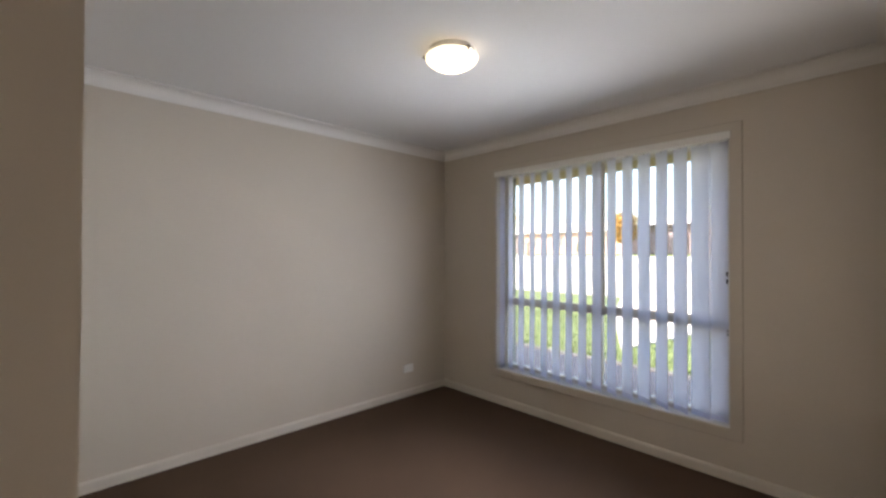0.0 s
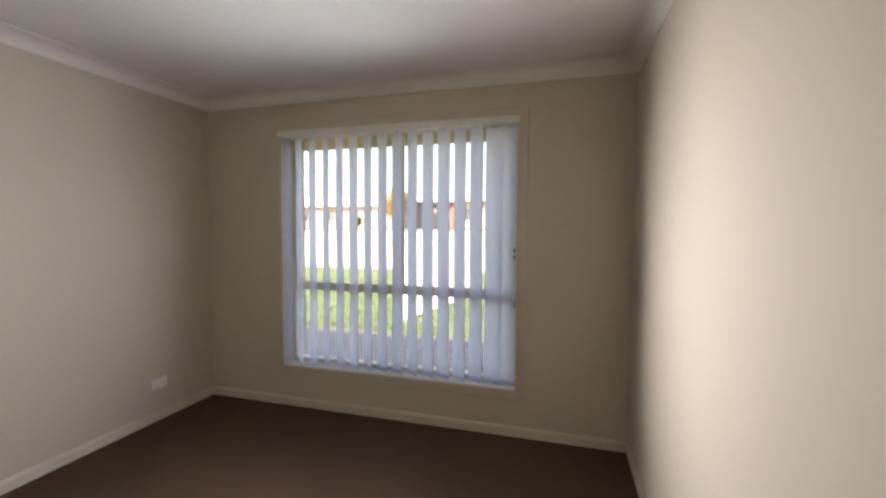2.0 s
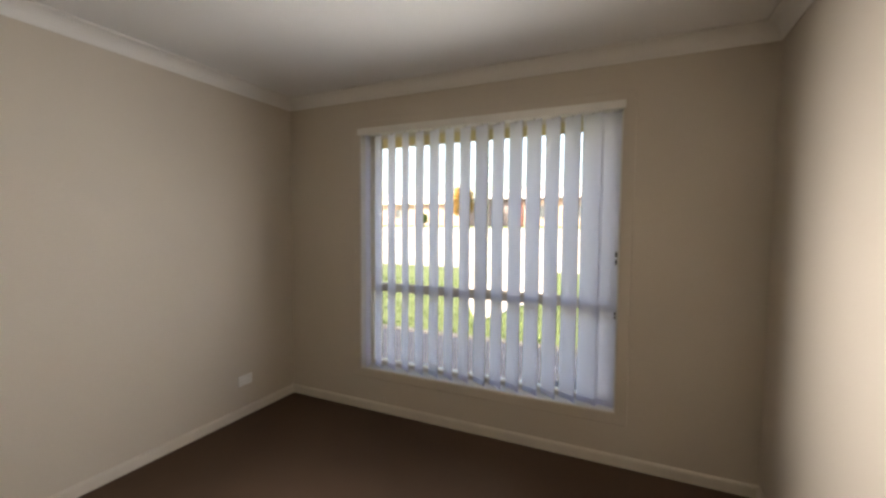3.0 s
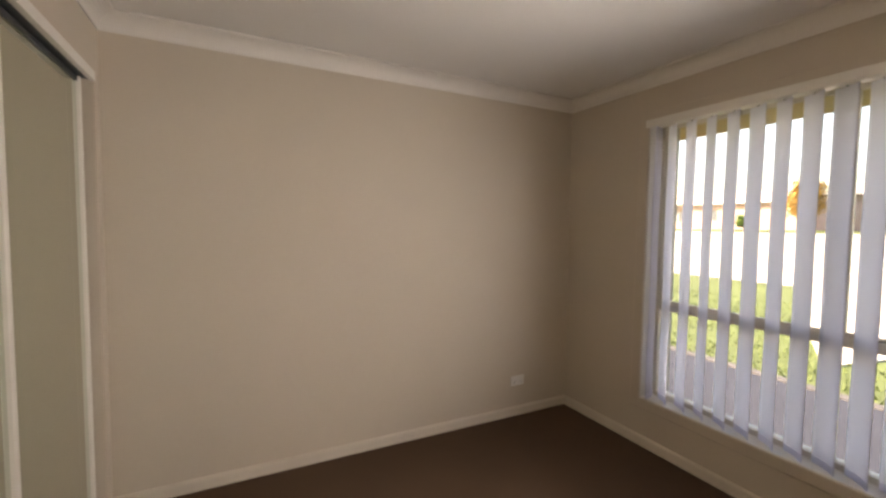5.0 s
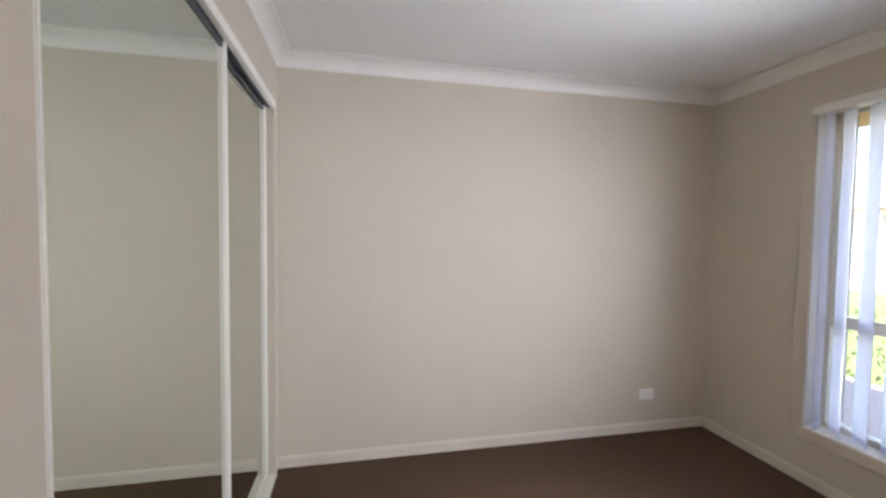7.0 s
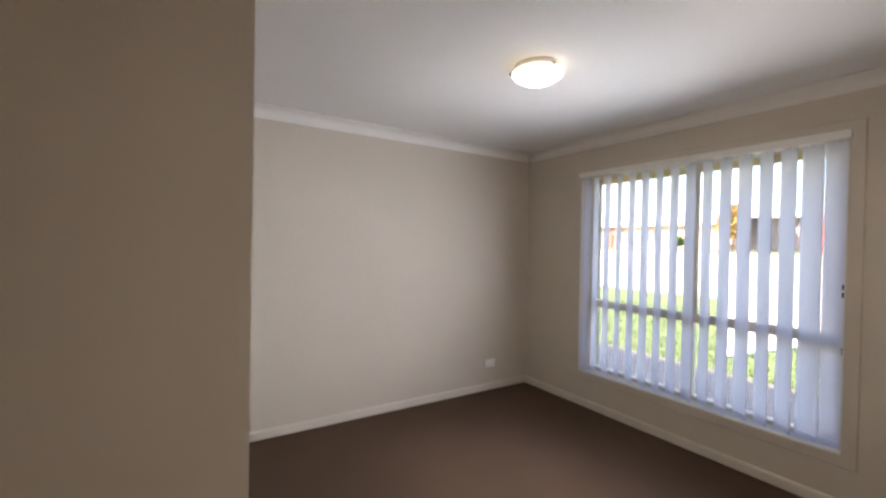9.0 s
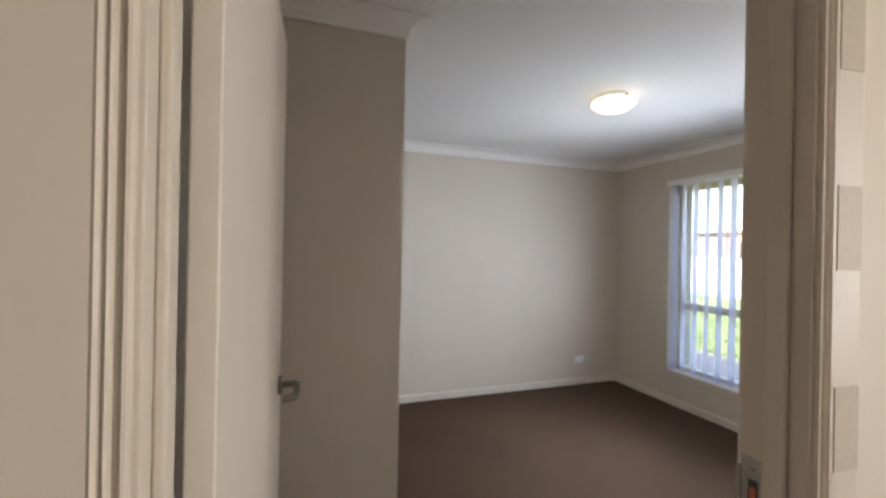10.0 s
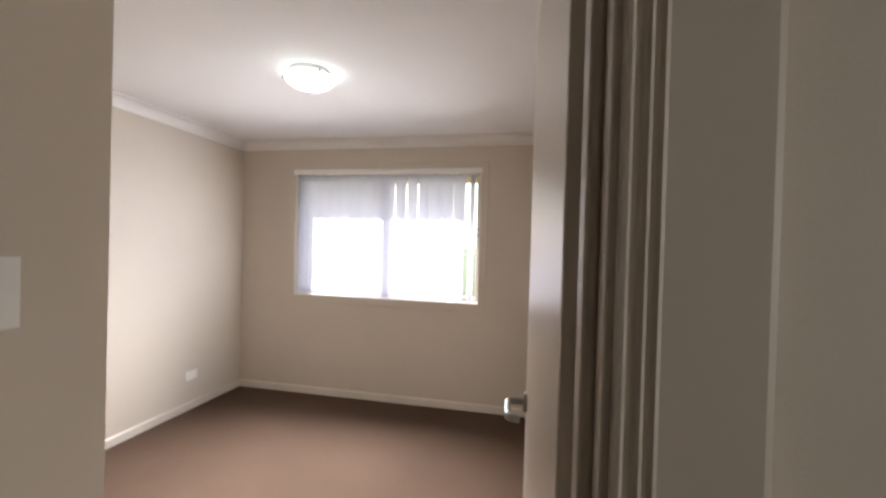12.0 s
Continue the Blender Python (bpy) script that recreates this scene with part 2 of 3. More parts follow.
def box(x0, x1, y0, y1, z0, z1, bevel=0.0, segments=2):
    return box_into(bmesh.new(), x0, x1, y0, y1, z0, z1, bevel, segments)


def tube_into(bm, path, radius, sides=14):
    """A round bar along a polyline, mitred at its bends and capped."""
    path = [Vector(p) for p in path]
    rings = []
    for i, p in enumerate(path):
        a = (p - path[i - 1]).normalized() if i else (path[1] - p).normalized()
        b = (path[i + 1] - p).normalized() if i < len(path) - 1 else a
        d = (a + b).normalized()
        up = Vector((0, 0, 1)) if abs(d.z) < 0.9 else Vector((1, 0, 0))
        u = d.cross(up).normalized()
        v = u.cross(d).normalized()
        rings.append([bm.verts.new(p + radius * (math.cos(k * 2 * math.pi / sides) * u + math.sin(k * 2 * math.pi / sides) * v)) for k in range(sides)])
    for r0, r1 in zip(rings, rings[1:]):
        for k in range(sides):
            bm.faces.new((r0[k], r0[(k + 1) % sides], r1[(k + 1) % sides], r1[k]))
    bm.faces.new(rings[0])
    bm.faces.new(rings[-1])
    return bm


def lathe_into(bm, profile, sides=40, centre=(0, 0, 0)):
    """Turns a list of (radius, z) round the vertical axis."""
    c = Vector(centre)
    rings = []
    for r, z in profile:
        if r < 1e-6:
            rings.append([bm.verts.new(c + Vector((0, 0, z)))])
        else:
            rings.append([bm.verts.new(c + Vector((r * math.cos(k * 2 * math.pi / sides), r * math.sin(k * 2 * math.pi / sides), z))) for k in range(sides)])
    for a, b in zip(rings, rings[1:]):
        for k in range(sides):
            j = (k + 1) % sides
            if len(a) == 1:
                bm.faces.new((a[0], b[j], b[k]))
            elif len(b) == 1:
                bm.faces.new((a[k], a[j], b[0]))
            else:
                bm.faces.new((a[k], a[j], b[j], b[k]))
    return bm


def sweep(path, profile, closed=False):
    """Sweeps a closed profile of (inward offset, z) along a plan polyline; inward is to the right of travel."""
    bm = bmesh.new()
    n = len(path)
    pts = [Vector((*p, 0)) for p in path]
    rings = []
    for i, p in enumerate(pts):
        a = (p - pts[i - 1]).normalized() if (i or closed) else (pts[1] - p).normalized()
        b = (pts[(i + 1) % n] - p).normalized() if (i < n - 1 or closed) else a
        na, nb = Vector((a.y, -a.x, 0)), Vector((b.y, -b.x, 0))
        mitre = (na + nb) / max(1e-6, 1 + na.dot(nb))
        rings.append([bm.verts.new((p.x + mitre.x * o, p.y + mitre.y * o, z)) for o, z in profile])
    m = len(profile)
    for i in range(n if closed else n - 1):
        r0, r1 = rings[i], rings[(i + 1) % n]
        for k in range(m):
            bm.faces.new((r0[k], r0[(k + 1) % m], r1[(k + 1) % m], r1[k]))
    if not closed:
        bm.faces.new(rings[0])
        bm.faces.new(rings[-1])
    return bm


def wall_mesh(axis, at, thick, u0, u1, z0, z1, holes=()):
    """A wall in the plane axis = at, going thick the other way, with openings (u0, u1, z0, z1) cut right through it."""
    us = sorted({u0, u1, *[h[0] for h in holes], *[h[1] for h in holes]})
    zs = sorted({z0, z1, *[h[2] for h in holes], *[h[3] for h in holes]})
    bm = bmesh.new()
    verts = {}

    def vert(i, j, side):
        if (i, j, side) not in verts:
            w = at + thick * side
            verts[i, j, side] = bm.verts.new((w, us[i], zs[j]) if axis == "x" else (us[i], w, zs[j]))
        return verts[i, j, side]

    def solid(i, j):
        if not (0 <= i < len(us) - 1 and 0 <= j < len(zs) - 1):
            return False
        u, z = (us[i] + us[i + 1]) / 2, (zs[j] + zs[j + 1]) / 2
        return not any(h[0] < u < h[1] and h[2] < z < h[3] for h in holes)

    for i in range(len(us) - 1):
        for j in range(len(zs) - 1):
            if not solid(i, j):
                continue
            for s in (0, 1):
                bm.faces.new([vert(a, b, s) for a, b in ((i, j), (i + 1, j), (i + 1, j + 1), (i, j + 1))])
            for di, dj, e in ((-1, 0, ((i, j), (i, j + 1))), (1, 0, ((i + 1, j), (i + 1, j + 1))), (0, -1, ((i, j), (i + 1, j))), (0, 1, ((i, j + 1), (i + 1, j + 1)))):
                if not solid(i + di, j + dj):
                    (a, b), (c, d) = e
                    bm.faces.new((vert(a, b, 0), vert(c, d, 0), vert(c, d, 1), vert(a, b, 1)))
    return bm


def structure(name, bm, mat, label, category, smooth=False):
    return tagged(part(name, bm, mat, smooth=smooth), label, category, kind="structure")


# ------------------------------------------------------------ plan
H = 2.40                       # ceiling
Y_S, Y_HALL = -3.150, -3.250   # wall between the bedrooms and the hall
X_ROBE = -2.900                # front of the wardrobe
X_P1, X_P0 = -3.615, -3.705    # partition between the bedrooms
Y_NIB = -1.950                 # end of the wardrobe
X_W2 = -6.515                  # far side wall of the second bedroom
X_LOBBY, Y_LOBBY = -4.660, -2.825
D1 = (-3.438, -2.575)          # clear width of the two doorways
D2 = (-4.550, -3.725)
DOOR_H = 2.045
WIN1 = (-2.462, -0.678, 0.334, 2.105)
# made-up opening, never in view, that only serves to light the hall
ADDED_HALLWIN = (-6.200, -5.000, 0.850, 2.050)
WIN2 = (-5.952, -4.190, 0.948, 2.116)
FRAME_T = 0.030                # door jamb board

# floors and ceilings
structure("floor", box(-9.0, 0.0, -9.0, 0.0, -0.10, 0.028), CARPET, "brown loop pile carpet with fine ribbed rows", "carpet")
structure("ceiling", box(-9.0, 0.25, -9.0, 0.25, H, H + 0.05), CEIL, "flat white painted plasterboard ceiling", "ceiling")

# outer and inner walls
structure("wall_east", wall_mesh("x", 0.0, 0.10, -9.0, 0.0, 0.0, H, [WIN1, ADDED_HALLWIN]), WALL, "beige painted bedroom wall with a large window", "wall")
structure("wall_north", wall_mesh("y", 0.0, 0.10, -9.0, 0.10, 0.0, H, [WIN2]), WALL, "beige painted plaster wall", "wall")
structure("wall_south", wall_mesh("y", Y_S, Y_HALL - Y_S, X_W2 - 0.6, 0.0, 0.0, H,
          [(D1[0] - FRAME_T, D1[1] + FRAME_T, 0.0, DOOR_H + FRAME_T), (D2[0] - FRAME_T, D2[1] + FRAME_T, 0.0, DOOR_H + FRAME_T)]),
          WALL, "beige painted wall between bedrooms and hall", "wall")
structure("wall_partition", wall_mesh("x", X_P1, X_P0 - X_P1, Y_S, 0.0, 0.0, H), WALL, "beige painted partition wall", "wall")
structure("wall_wardrobe_end", wall_mesh("y", Y_NIB, 0.09, X_P1, X_ROBE, 0.0, H), WALL, "beige painted end wall of the built-in wardrobe", "wall")
ROBE = (-1.812, -0.072, 0.0, 2.106)
structure("wall_wardrobe_front", wall_mesh("x", X_ROBE, -0.09, Y_NIB + 0.09, 0.0, 0.0, H, [ROBE]), WALL, "beige painted wall framing the built-in wardrobe", "wall")
structure("wall_wardrobe_corner", box(X_ROBE - 0.0, X_ROBE - 0.09, Y_NIB + 0.09, Y_NIB + 0.088, 0, H), WALL, "beige painted wardrobe corner", "wall")
structure("wall_west", wall_mesh("x", X_W2, -0.09, -3.15, 0.0, 0.0, H), WALL, "beige painted plaster wall", "wall")
structure("wall_lobby_side", wall_mesh("x", X_LOBBY, -0.09, Y_S, Y_LOBBY, 0.0, H), WALL, "beige painted side wall of the entry lobby", "wall")
structure("wall_lobby_back", wall_mesh("y", Y_LOBBY, -0.09, X_W2, X_LOBBY - 0.09, 0.0, H), WALL, "beige painted plaster wall", "wall")
# the hall and living area behind
structure("wall_hall_far", wall_mesh("y", -6.40, -0.10, -9.0, 0.0, 0.0, H), WALL, "beige painted wall", "wall")
structure("wall_hall_west", wall_mesh("x", -8.0, -0.10, -6.40, 0.0, 0.0, H), WALL, "beige painted wall", "wall")

# cornices: plaster cove
COVE = [(0.0, H - 0.082), (0.006, H - 0.082), (0.009, H - 0.072)] + \
       [(0.009 + 0.060 * (1 - math.cos(a)), H - 0.072 + 0.060 * math.sin(a)) for a in [radians(15 * k) for k in range(1, 7)]] + \
       [(0.080, H - 0.011), (0.080, H - 0.002), (0.0, H - 0.002)]
LOOP1 = [(0, 0), (0, Y_S), (X_P1, Y_S), (X_P1, Y_NIB), (X_ROBE, Y_NIB), (X_ROBE, 0)]
LOOP2 = [(X_P0, 0), (X_P0, Y_S), (X_LOBBY, Y_S), (X_LOBBY, Y_LOBBY), (X_W2, Y_LOBBY), (X_W2, 0)]
LOOP3 = [(0, Y_HALL), (0, -6.4), (-8.0, -6.4), (-8.0, Y_HALL)]
for n, loop in enumerate((LOOP1, LOOP2, LOOP3), 1):
    structure(f"trim_cornice_{n}", sweep(loop, COVE, closed=True), CORNICE, "white plaster cove cornice", "cornice")

# skirting boards
BOARD = [(0.0, 0.0), (0.013, 0.0), (0.013, 0.078), (0.011, 0.086), (0.006, 0.092), (0.0, 0.094)]
RUNS = [[(X_ROBE, -0.001), (0, 0), (0, Y_S), (D1[1] + 0.105, Y_S)],
        [(X_P1, Y_S), (X_P1, Y_NIB), (X_ROBE, Y_NIB), (X_ROBE, ROBE[0] - 0.002)],
        [(X_LOBBY, Y_S), (X_LOBBY, Y_LOBBY), (X_W2, Y_LOBBY), (X_W2, 0), (X_P0, 0), (X_P0, -2.28)],
        [(D1[1] + 0.105, Y_HALL), (0, Y_HALL), (0, -6.4), (-8.0, -6.4), (-8.0, Y_HALL), (D2[0] - 0.105, Y_HALL)]]
for n, run in enumerate(RUNS, 1):
    structure(f"baseboard_{n}", sweep(run, BOARD), SKIRT, "cream painted timber skirting board", "skirting board")
structure("baseboard_5", sweep([(D2[1] + 0.102, Y_HALL), (D1[0] - 0.101, Y_HALL)], BOARD), SKIRT, "cream painted timber skirting board", "skirting board")


# ------------------------------------------------------------ door frames and doors
ARCH = [(0.0, 0.0), (0.0, 0.006), (0.002, 0.010), (0.005, 0.011), (0.007, 0.009), (0.008, 0.006), (0.013, 0.006), (0.015, 0.010), (0.017, 0.0115),
        (0.019, 0.010), (0.020, 0.008), (0.023, 0.009), (0.026, 0.0120), (0.029, 0.0105), (0.090, 0.0160), (0.095, 0.0145), (0.098, 0.009), (0.098, 0.0)]


def architrave(width_of, x0, x1, top, y, out):
    """One moulded architrave round an opening: profile of (distance from the opening, depth), mitred at the head."""
    bm = bmesh.new()
    prof = [(d * width_of, p) for d, p in ARCH]
    stations = [(x0, 0.0, -1, 0), (x0, top, -1, 1), (x1, top, 1, 1), (x1, 0.0, 1, 0)]
    rings = [[bm.verts.new((x + sx * d, y + out * p, z + sz * d)) for d, p in prof] for x, z, sx, sz in stations]
    m = len(prof)
    for r0, r1 in zip(rings, rings[1:]):
        for k in range(m):
            bm.faces.new((r0[k], r0[(k + 1) % m], r1[(k + 1) % m], r1[k]))
    bm.faces.new(rings[0])
    bm.faces.new(rings[-1])
    return bm


def door_frame(n, x0, x1):
    fr = thing(f"door_frame_{n}", (x0 + x1) / 2, Y_S, 0, "beige gloss painted timber door frame with moulded architraves", "door frame", kind="structure")
    off = Matrix.Translation((-(x0 + x1) / 2, -Y_S, 0))
    ya, yb = Y_HALL - 0.002, Y_S + 0.002

    def add(name, bm, mat, label=""):
        bmesh.ops.transform(bm, matrix=off, verts=bm.verts)
        return part(name, bm, mat, fr, label)
    add("jamb", box(x0 - FRAME_T, x0, ya, yb, 0, DOOR_H, 0.002), TRIM)
    add("jamb", box(x1, x1 + FRAME_T, ya, yb, 0, DOOR_H, 0.002), TRIM)
    add("head", box(x0 - FRAME_T, x1 + FRAME_T, ya, yb, DOOR_H, DOOR_H + FRAME_T, 0.002), TRIM)
    ys0, ys1 = Y_S - 0.074, Y_S - 0.040
    add("stop", box(x0, x0 + 0.011, ys0, ys1, 0, DOOR_H - 0.011, 0.003), TRIM)
    add("stop", box(x1 - 0.011, x1, ys0, ys1, 0, DOOR_H - 0.011, 0.003), TRIM)
    add("stop", box(x0, x1, ys0, ys1, DOOR_H - 0.011, DOOR_H, 0.003), TRIM)
    add("architrave", architrave(0.95, x0 - 0.006, x1 + 0.006, DOOR_H + 0.006, Y_HALL, -1), TRIM)
    add("architrave", architrave(0.5, x0 - 0.006, x1 + 0.006, DOOR_H + 0.006, Y_S, 1), TRIM)
    return fr, add


def lever(parent, x, y, z, side, toward, length=0.115):
    """A round rose, neck and return-to-door lever; side: which way the face looks along x; toward: along y to the hinges."""
    bm = bmesh.new()
    rose = [(0.0001, 0.0), (0.026, 0.0), (0.0265, 0.002), (0.0265, 0.008), (0.024, 0.0105), (0.0, 0.0105)]
    lathe_into(bm, rose, 28)
    bmesh.ops.transform(bm, matrix=Matrix.Translation((x, y, z)) @ Matrix.Rotation(side * math.pi / 2, 4, 'Y'), verts=bm.verts)
    ob = part("handle_rose", bm, NICKEL, parent, "satin nickel round rose", smooth=False)
    bm = bmesh.new()
    p = lambda a, b: (x + side * a, y + toward * b, z)
    tube_into(bm, [p(0.008, 0), p(0.040, 0), p(0.047, 0.003), p(0.052, 0.012), p(0.053, length - 0.02), p(0.050, length - 0.008), p(0.042, length), p(0.022, length + 0.002)], 0.0095, 16)
    part("lever", bm, NICKEL, parent, "satin nickel lever handle", smooth=True)
    return ob


def hinged_door(n, hinge_x, hinge_y, width, opens, angle, label):
    """A flush leaf lying along +y from its hinge when open; opens: +1 if its shown face looks to +x."""
    d = thing(f"door_{n}", hinge_x, hinge_y, 0, label, "door", kind="structure")
    d.rotation_euler = (0, 0, radians(angle))
    t = 0.035
    a, b = (0.0, t) if opens > 0 else (-t, 0.0)
    c = (a + b) / 2
    part("leaf", box(a, b, 0.036, width, 0.040, DOOR_H - 0.004, 0.0025), DOOR, d)
    hy = width - 0.062
    lever(d, opens * t, hy, 1.036, opens, -1)
    part("latch_plate", box(c - 0.012, c + 0.012, width - 0.002, width + 0.0015, 1.00, 1.11, 0.001), NICKEL, d, "satin nickel latch face plate")
    part("latch_bolt", box(c - 0.006, c + 0.006, width, width + 0.010, 1.042, 1.068, 0.002), NICKEL, d)
    for z in (0.22, 1.90):
        bm = bmesh.new()
        tube_into(bm, [(opens * 0.020, 0.026, z - 0.05), (opens * 0.020, 0.026, z + 0.05)], 0.0065, 12)
        tube_into(bm, [(opens * 0.020, 0.026, z + 0.05), (opens * 0.020, 0.026, z + 0.056)], 0.0045, 12)
        part("hinge", bm, NICKEL, d, "satin nickel butt hinge", smooth=True)
    return d


frame_1, add_1 = door_frame(1, *D1)
frame_2, add_2 = door_frame(2, *D2)
# striker in the latch-side jamb of the first doorway
add_1("strike_plate", box(D1[1] - 0.0022, D1[1] + 0.001, Y_S - 0.040, Y_S - 0.002, 0.985, 1.085, 0.0008), NICKEL, "satin nickel strike plate")
add_1("strike_lip", box(D1[1] - 0.004, D1[1] + 0.001, Y_S - 0.003, Y_S + 0.006, 1.005, 1.065, 0.001), NICKEL)
add_1("strike_pocket", box(D1[1] - 0.0030, D1[1] - 0.0018, Y_S - 0.031, Y_S - 0.015, 1.012, 1.048), DARK, "dark latch pocket")
add_1("pocket_timber", box(D1[1] - 0.0036, D1[1] - 0.0026, Y_S - 0.028, Y_S - 0.018, 1.015, 1.036), RUST, "bare orange timber inside the pocket")
for z in (1.066, 0.998):
    add_1("screw", lathe_into(bmesh.new(), [(0.0, 0.0), (0.004, 0.0), (0.003, 0.0008), (0.0, 0.001)], 10, (D1[1] - 0.003, Y_S - 0.022, z)), NICKEL)
hinged_door(1, D1[0] - 0.003, Y_S + 0.006, 0.815, 1, -3.4, "cream painted flush bedroom door standing wide open")
hinged_door(2, D2[1] + 0.019, Y_S + 0.006, 0.810, -1, 2.2, "cream painted flush door open against the partition")

# darker tan rectangles at even spacing down the hall-side architrave
for k in range(5):
    ob = part("tape_residue", box(-0.025, 0.025, -0.0003, 0.0003, 0.0, 0.131), DARKER_TAN)
    ob.location = (D1[1] + 0.066, Y_HALL - 0.0146, 0.478 + 0.311 * k)
    ob.rotation_euler = (0, 0, radians(-5.4))
    tagged(ob, "tan rectangle of tape residue on door architrave", "tape", group="tape residue down the architrave")


# ------------------------------------------------------------ windows
def window(n, m, width, height, transom, mullion, label):
    """An aluminium window with its timber reveal and flat architrave. Local: x to the right seen from inside, y outwards, z up from the sill."""
    w = thing(f"window_{n}", 0, 0, 0, label, "window", kind="structure")
    w.matrix_world = m
    depth = 0.105
    # reveal boards
    part("reveal", box(0.0, 0.012, 0.0, depth, 0.0, height), RAIL, w)
    part("reveal", box(width - 0.012, width, 0.0, depth, 0.0, height), RAIL, w)
    part("reveal", box(0.012, width - 0.012, 0.0, depth, height - 0.012, height), RAIL, w)
    part("window_sill", box(0.012, width - 0.012, -0.004, depth, 0.0, 0.012, 0.002), RAIL, w, "white painted window sill board")
    # architrave, mitred, flat with eased edges
    a = 0.066
    bm = bmesh.new()
    prof = [(0.0, 0.0), (0.0, 0.008), (0.003, 0.010), (a - 0.006, 0.011), (a - 0.001, 0.008), (a, 0.0)]
    ring = []
    for x, z, sx, sz in ((0.004, 0.004, -1, -1), (width - 0.004, 0.004, 1, -1), (width - 0.004, height - 0.004, 1, 1), (0.004, height - 0.004, -1, 1)):
        ring.append([bm.verts.new((x + sx * d, -p, z + sz * d)) for d, p in prof])
    for i in range(4):
        r0, r1 = ring[i], ring[(i + 1) % 4]
        for k in range(len(prof)):
            bm.faces.new((r0[k], r0[(k + 1) % len(prof)], r1[(k + 1) % len(prof)], r1[k]))
    part("architrave", bm, WALL, w, "flat beige painted window architrave")
    # aluminium frame
    f, y0, y1 = 0.042, depth, depth + 0.060

    def bar(name, x0, x1, z0, z1, ya=y0, yb=y1):
        return part(name, box(x0, x1, ya, yb, z0, z1, 0.003), ALU, w)
    bar("window_frame", 0, f, 0, height)
    bar("window_frame", width - f, width, 0, height)
    bar("window_frame", f, width - f, height - 0.030, height)
    bar("window_frame", f, width - f, 0, f)
    if transom:
        bar("transom", f, width - f, transom - 0.026, transom + 0.026, y0 + 0.004)
    low = transom + 0.026 if transom else f
    bar("mullion", mullion - 0.008, mullion + 0.008, low, height - 0.030, y0 + 0.006)
    if transom:
        bar("mullion", mullion - 0.008, mullion + 0.008, f, transom - 0.026, y0 + 0.010)
    # sliding sash on the left half
    s = 0.012
    for x0, x1, ya in ((f, mullion - 0.008, y0 + 0.008), (mullion + 0.008, width - f, y0 + 0.030)):
        bm = bmesh.new()
        for q in ((x0, x0 + s, low, height - 0.030), (x1 - s, x1, low, height - 0.030), (x0 + s, x1 - s, low, low + s), (x0 + s, x1 - s, height - 0.030 - s, height - 0.030)):
            box_into(bm, q[0], q[1], ya, ya + 0.022, q[2], q[3], 0.002)
        part("sash", bm, ALU, w)
        pane = part("pane", box(x0 + s - 0.004, x1 - s + 0.004, ya + 0.009, ya + 0.014, low + s - 0.004, height - 0.030 - s + 0.004), GLASS, w, "clear glass pane")
        pane.visible_shadow = False
        if transom:
            pane = part("pane", box(x0 - 0.003, x1 + 0.003, y0 + 0.030, y0 + 0.035, f - 0.003, transom - 0.024), GLASS, w, "clear glass pane")
            pane.visible_shadow = False
    return w


def vane_mesh(width, height):
    """One fabric vane, hung from its middle, gently bowed across, with a weighted hem."""
    bm = bmesh.new()
    nx, nz = 8, 14
    grid = [[[bm.verts.new(((i / nx - 0.5) * width, s * 0.0005 + 0.0105 * (1 - (2 * i / nx - 1) ** 2) + 0.0015 * math.sin(j * 0.9), -height * j / nz)) for i in range(nx + 1)] for j in range(nz + 1)] for s in (0, 1)]
    for s in (0, 1):
        for j in range(nz):
            for i in range(nx):
                bm.faces.new((grid[s][j][i], grid[s][j][i + 1], grid[s][j + 1][i + 1], grid[s][j + 1][i]))
    for j in range(nz):
        for i in (0, nx):
            bm.faces.new((grid[0][j][i], grid[0][j + 1][i], grid[1][j + 1][i], grid[1][j][i]))
    for j in (0, nz):
        for i in range(nx):
            bm.faces.new((grid[0][j][i], grid[0][j][i + 1], grid[1][j][i + 1], grid[1][j][i]))
    return bm


def hem_mesh(width, drop):
    """The sewn pocket at the foot of a vane, a little proud of it on both faces."""
    bm = bmesh.new()
    nx = 8
    rings = []
    for i in range(nx + 1):
        x = (i / nx - 0.5) * (width - 0.006)
        y = 0.0105 * (1 - (2 * i / nx - 1) ** 2)
        rings.append([bm.verts.new((x, y + q, z)) for q, z in ((-0.002, -drop - 0.001), (0.003, -drop - 0.001), (0.003, -drop + 0.032), (-0.002, -drop + 0.032))])
    for a, b in zip(rings, rings[1:]):
        for k in range(4):
            bm.faces.new((a[k], a[(k + 1) % 4], b[(k + 1) % 4], b[k]))
    bm.faces.new(rings[0])
    bm.faces.new(rings[-1])
    return bm


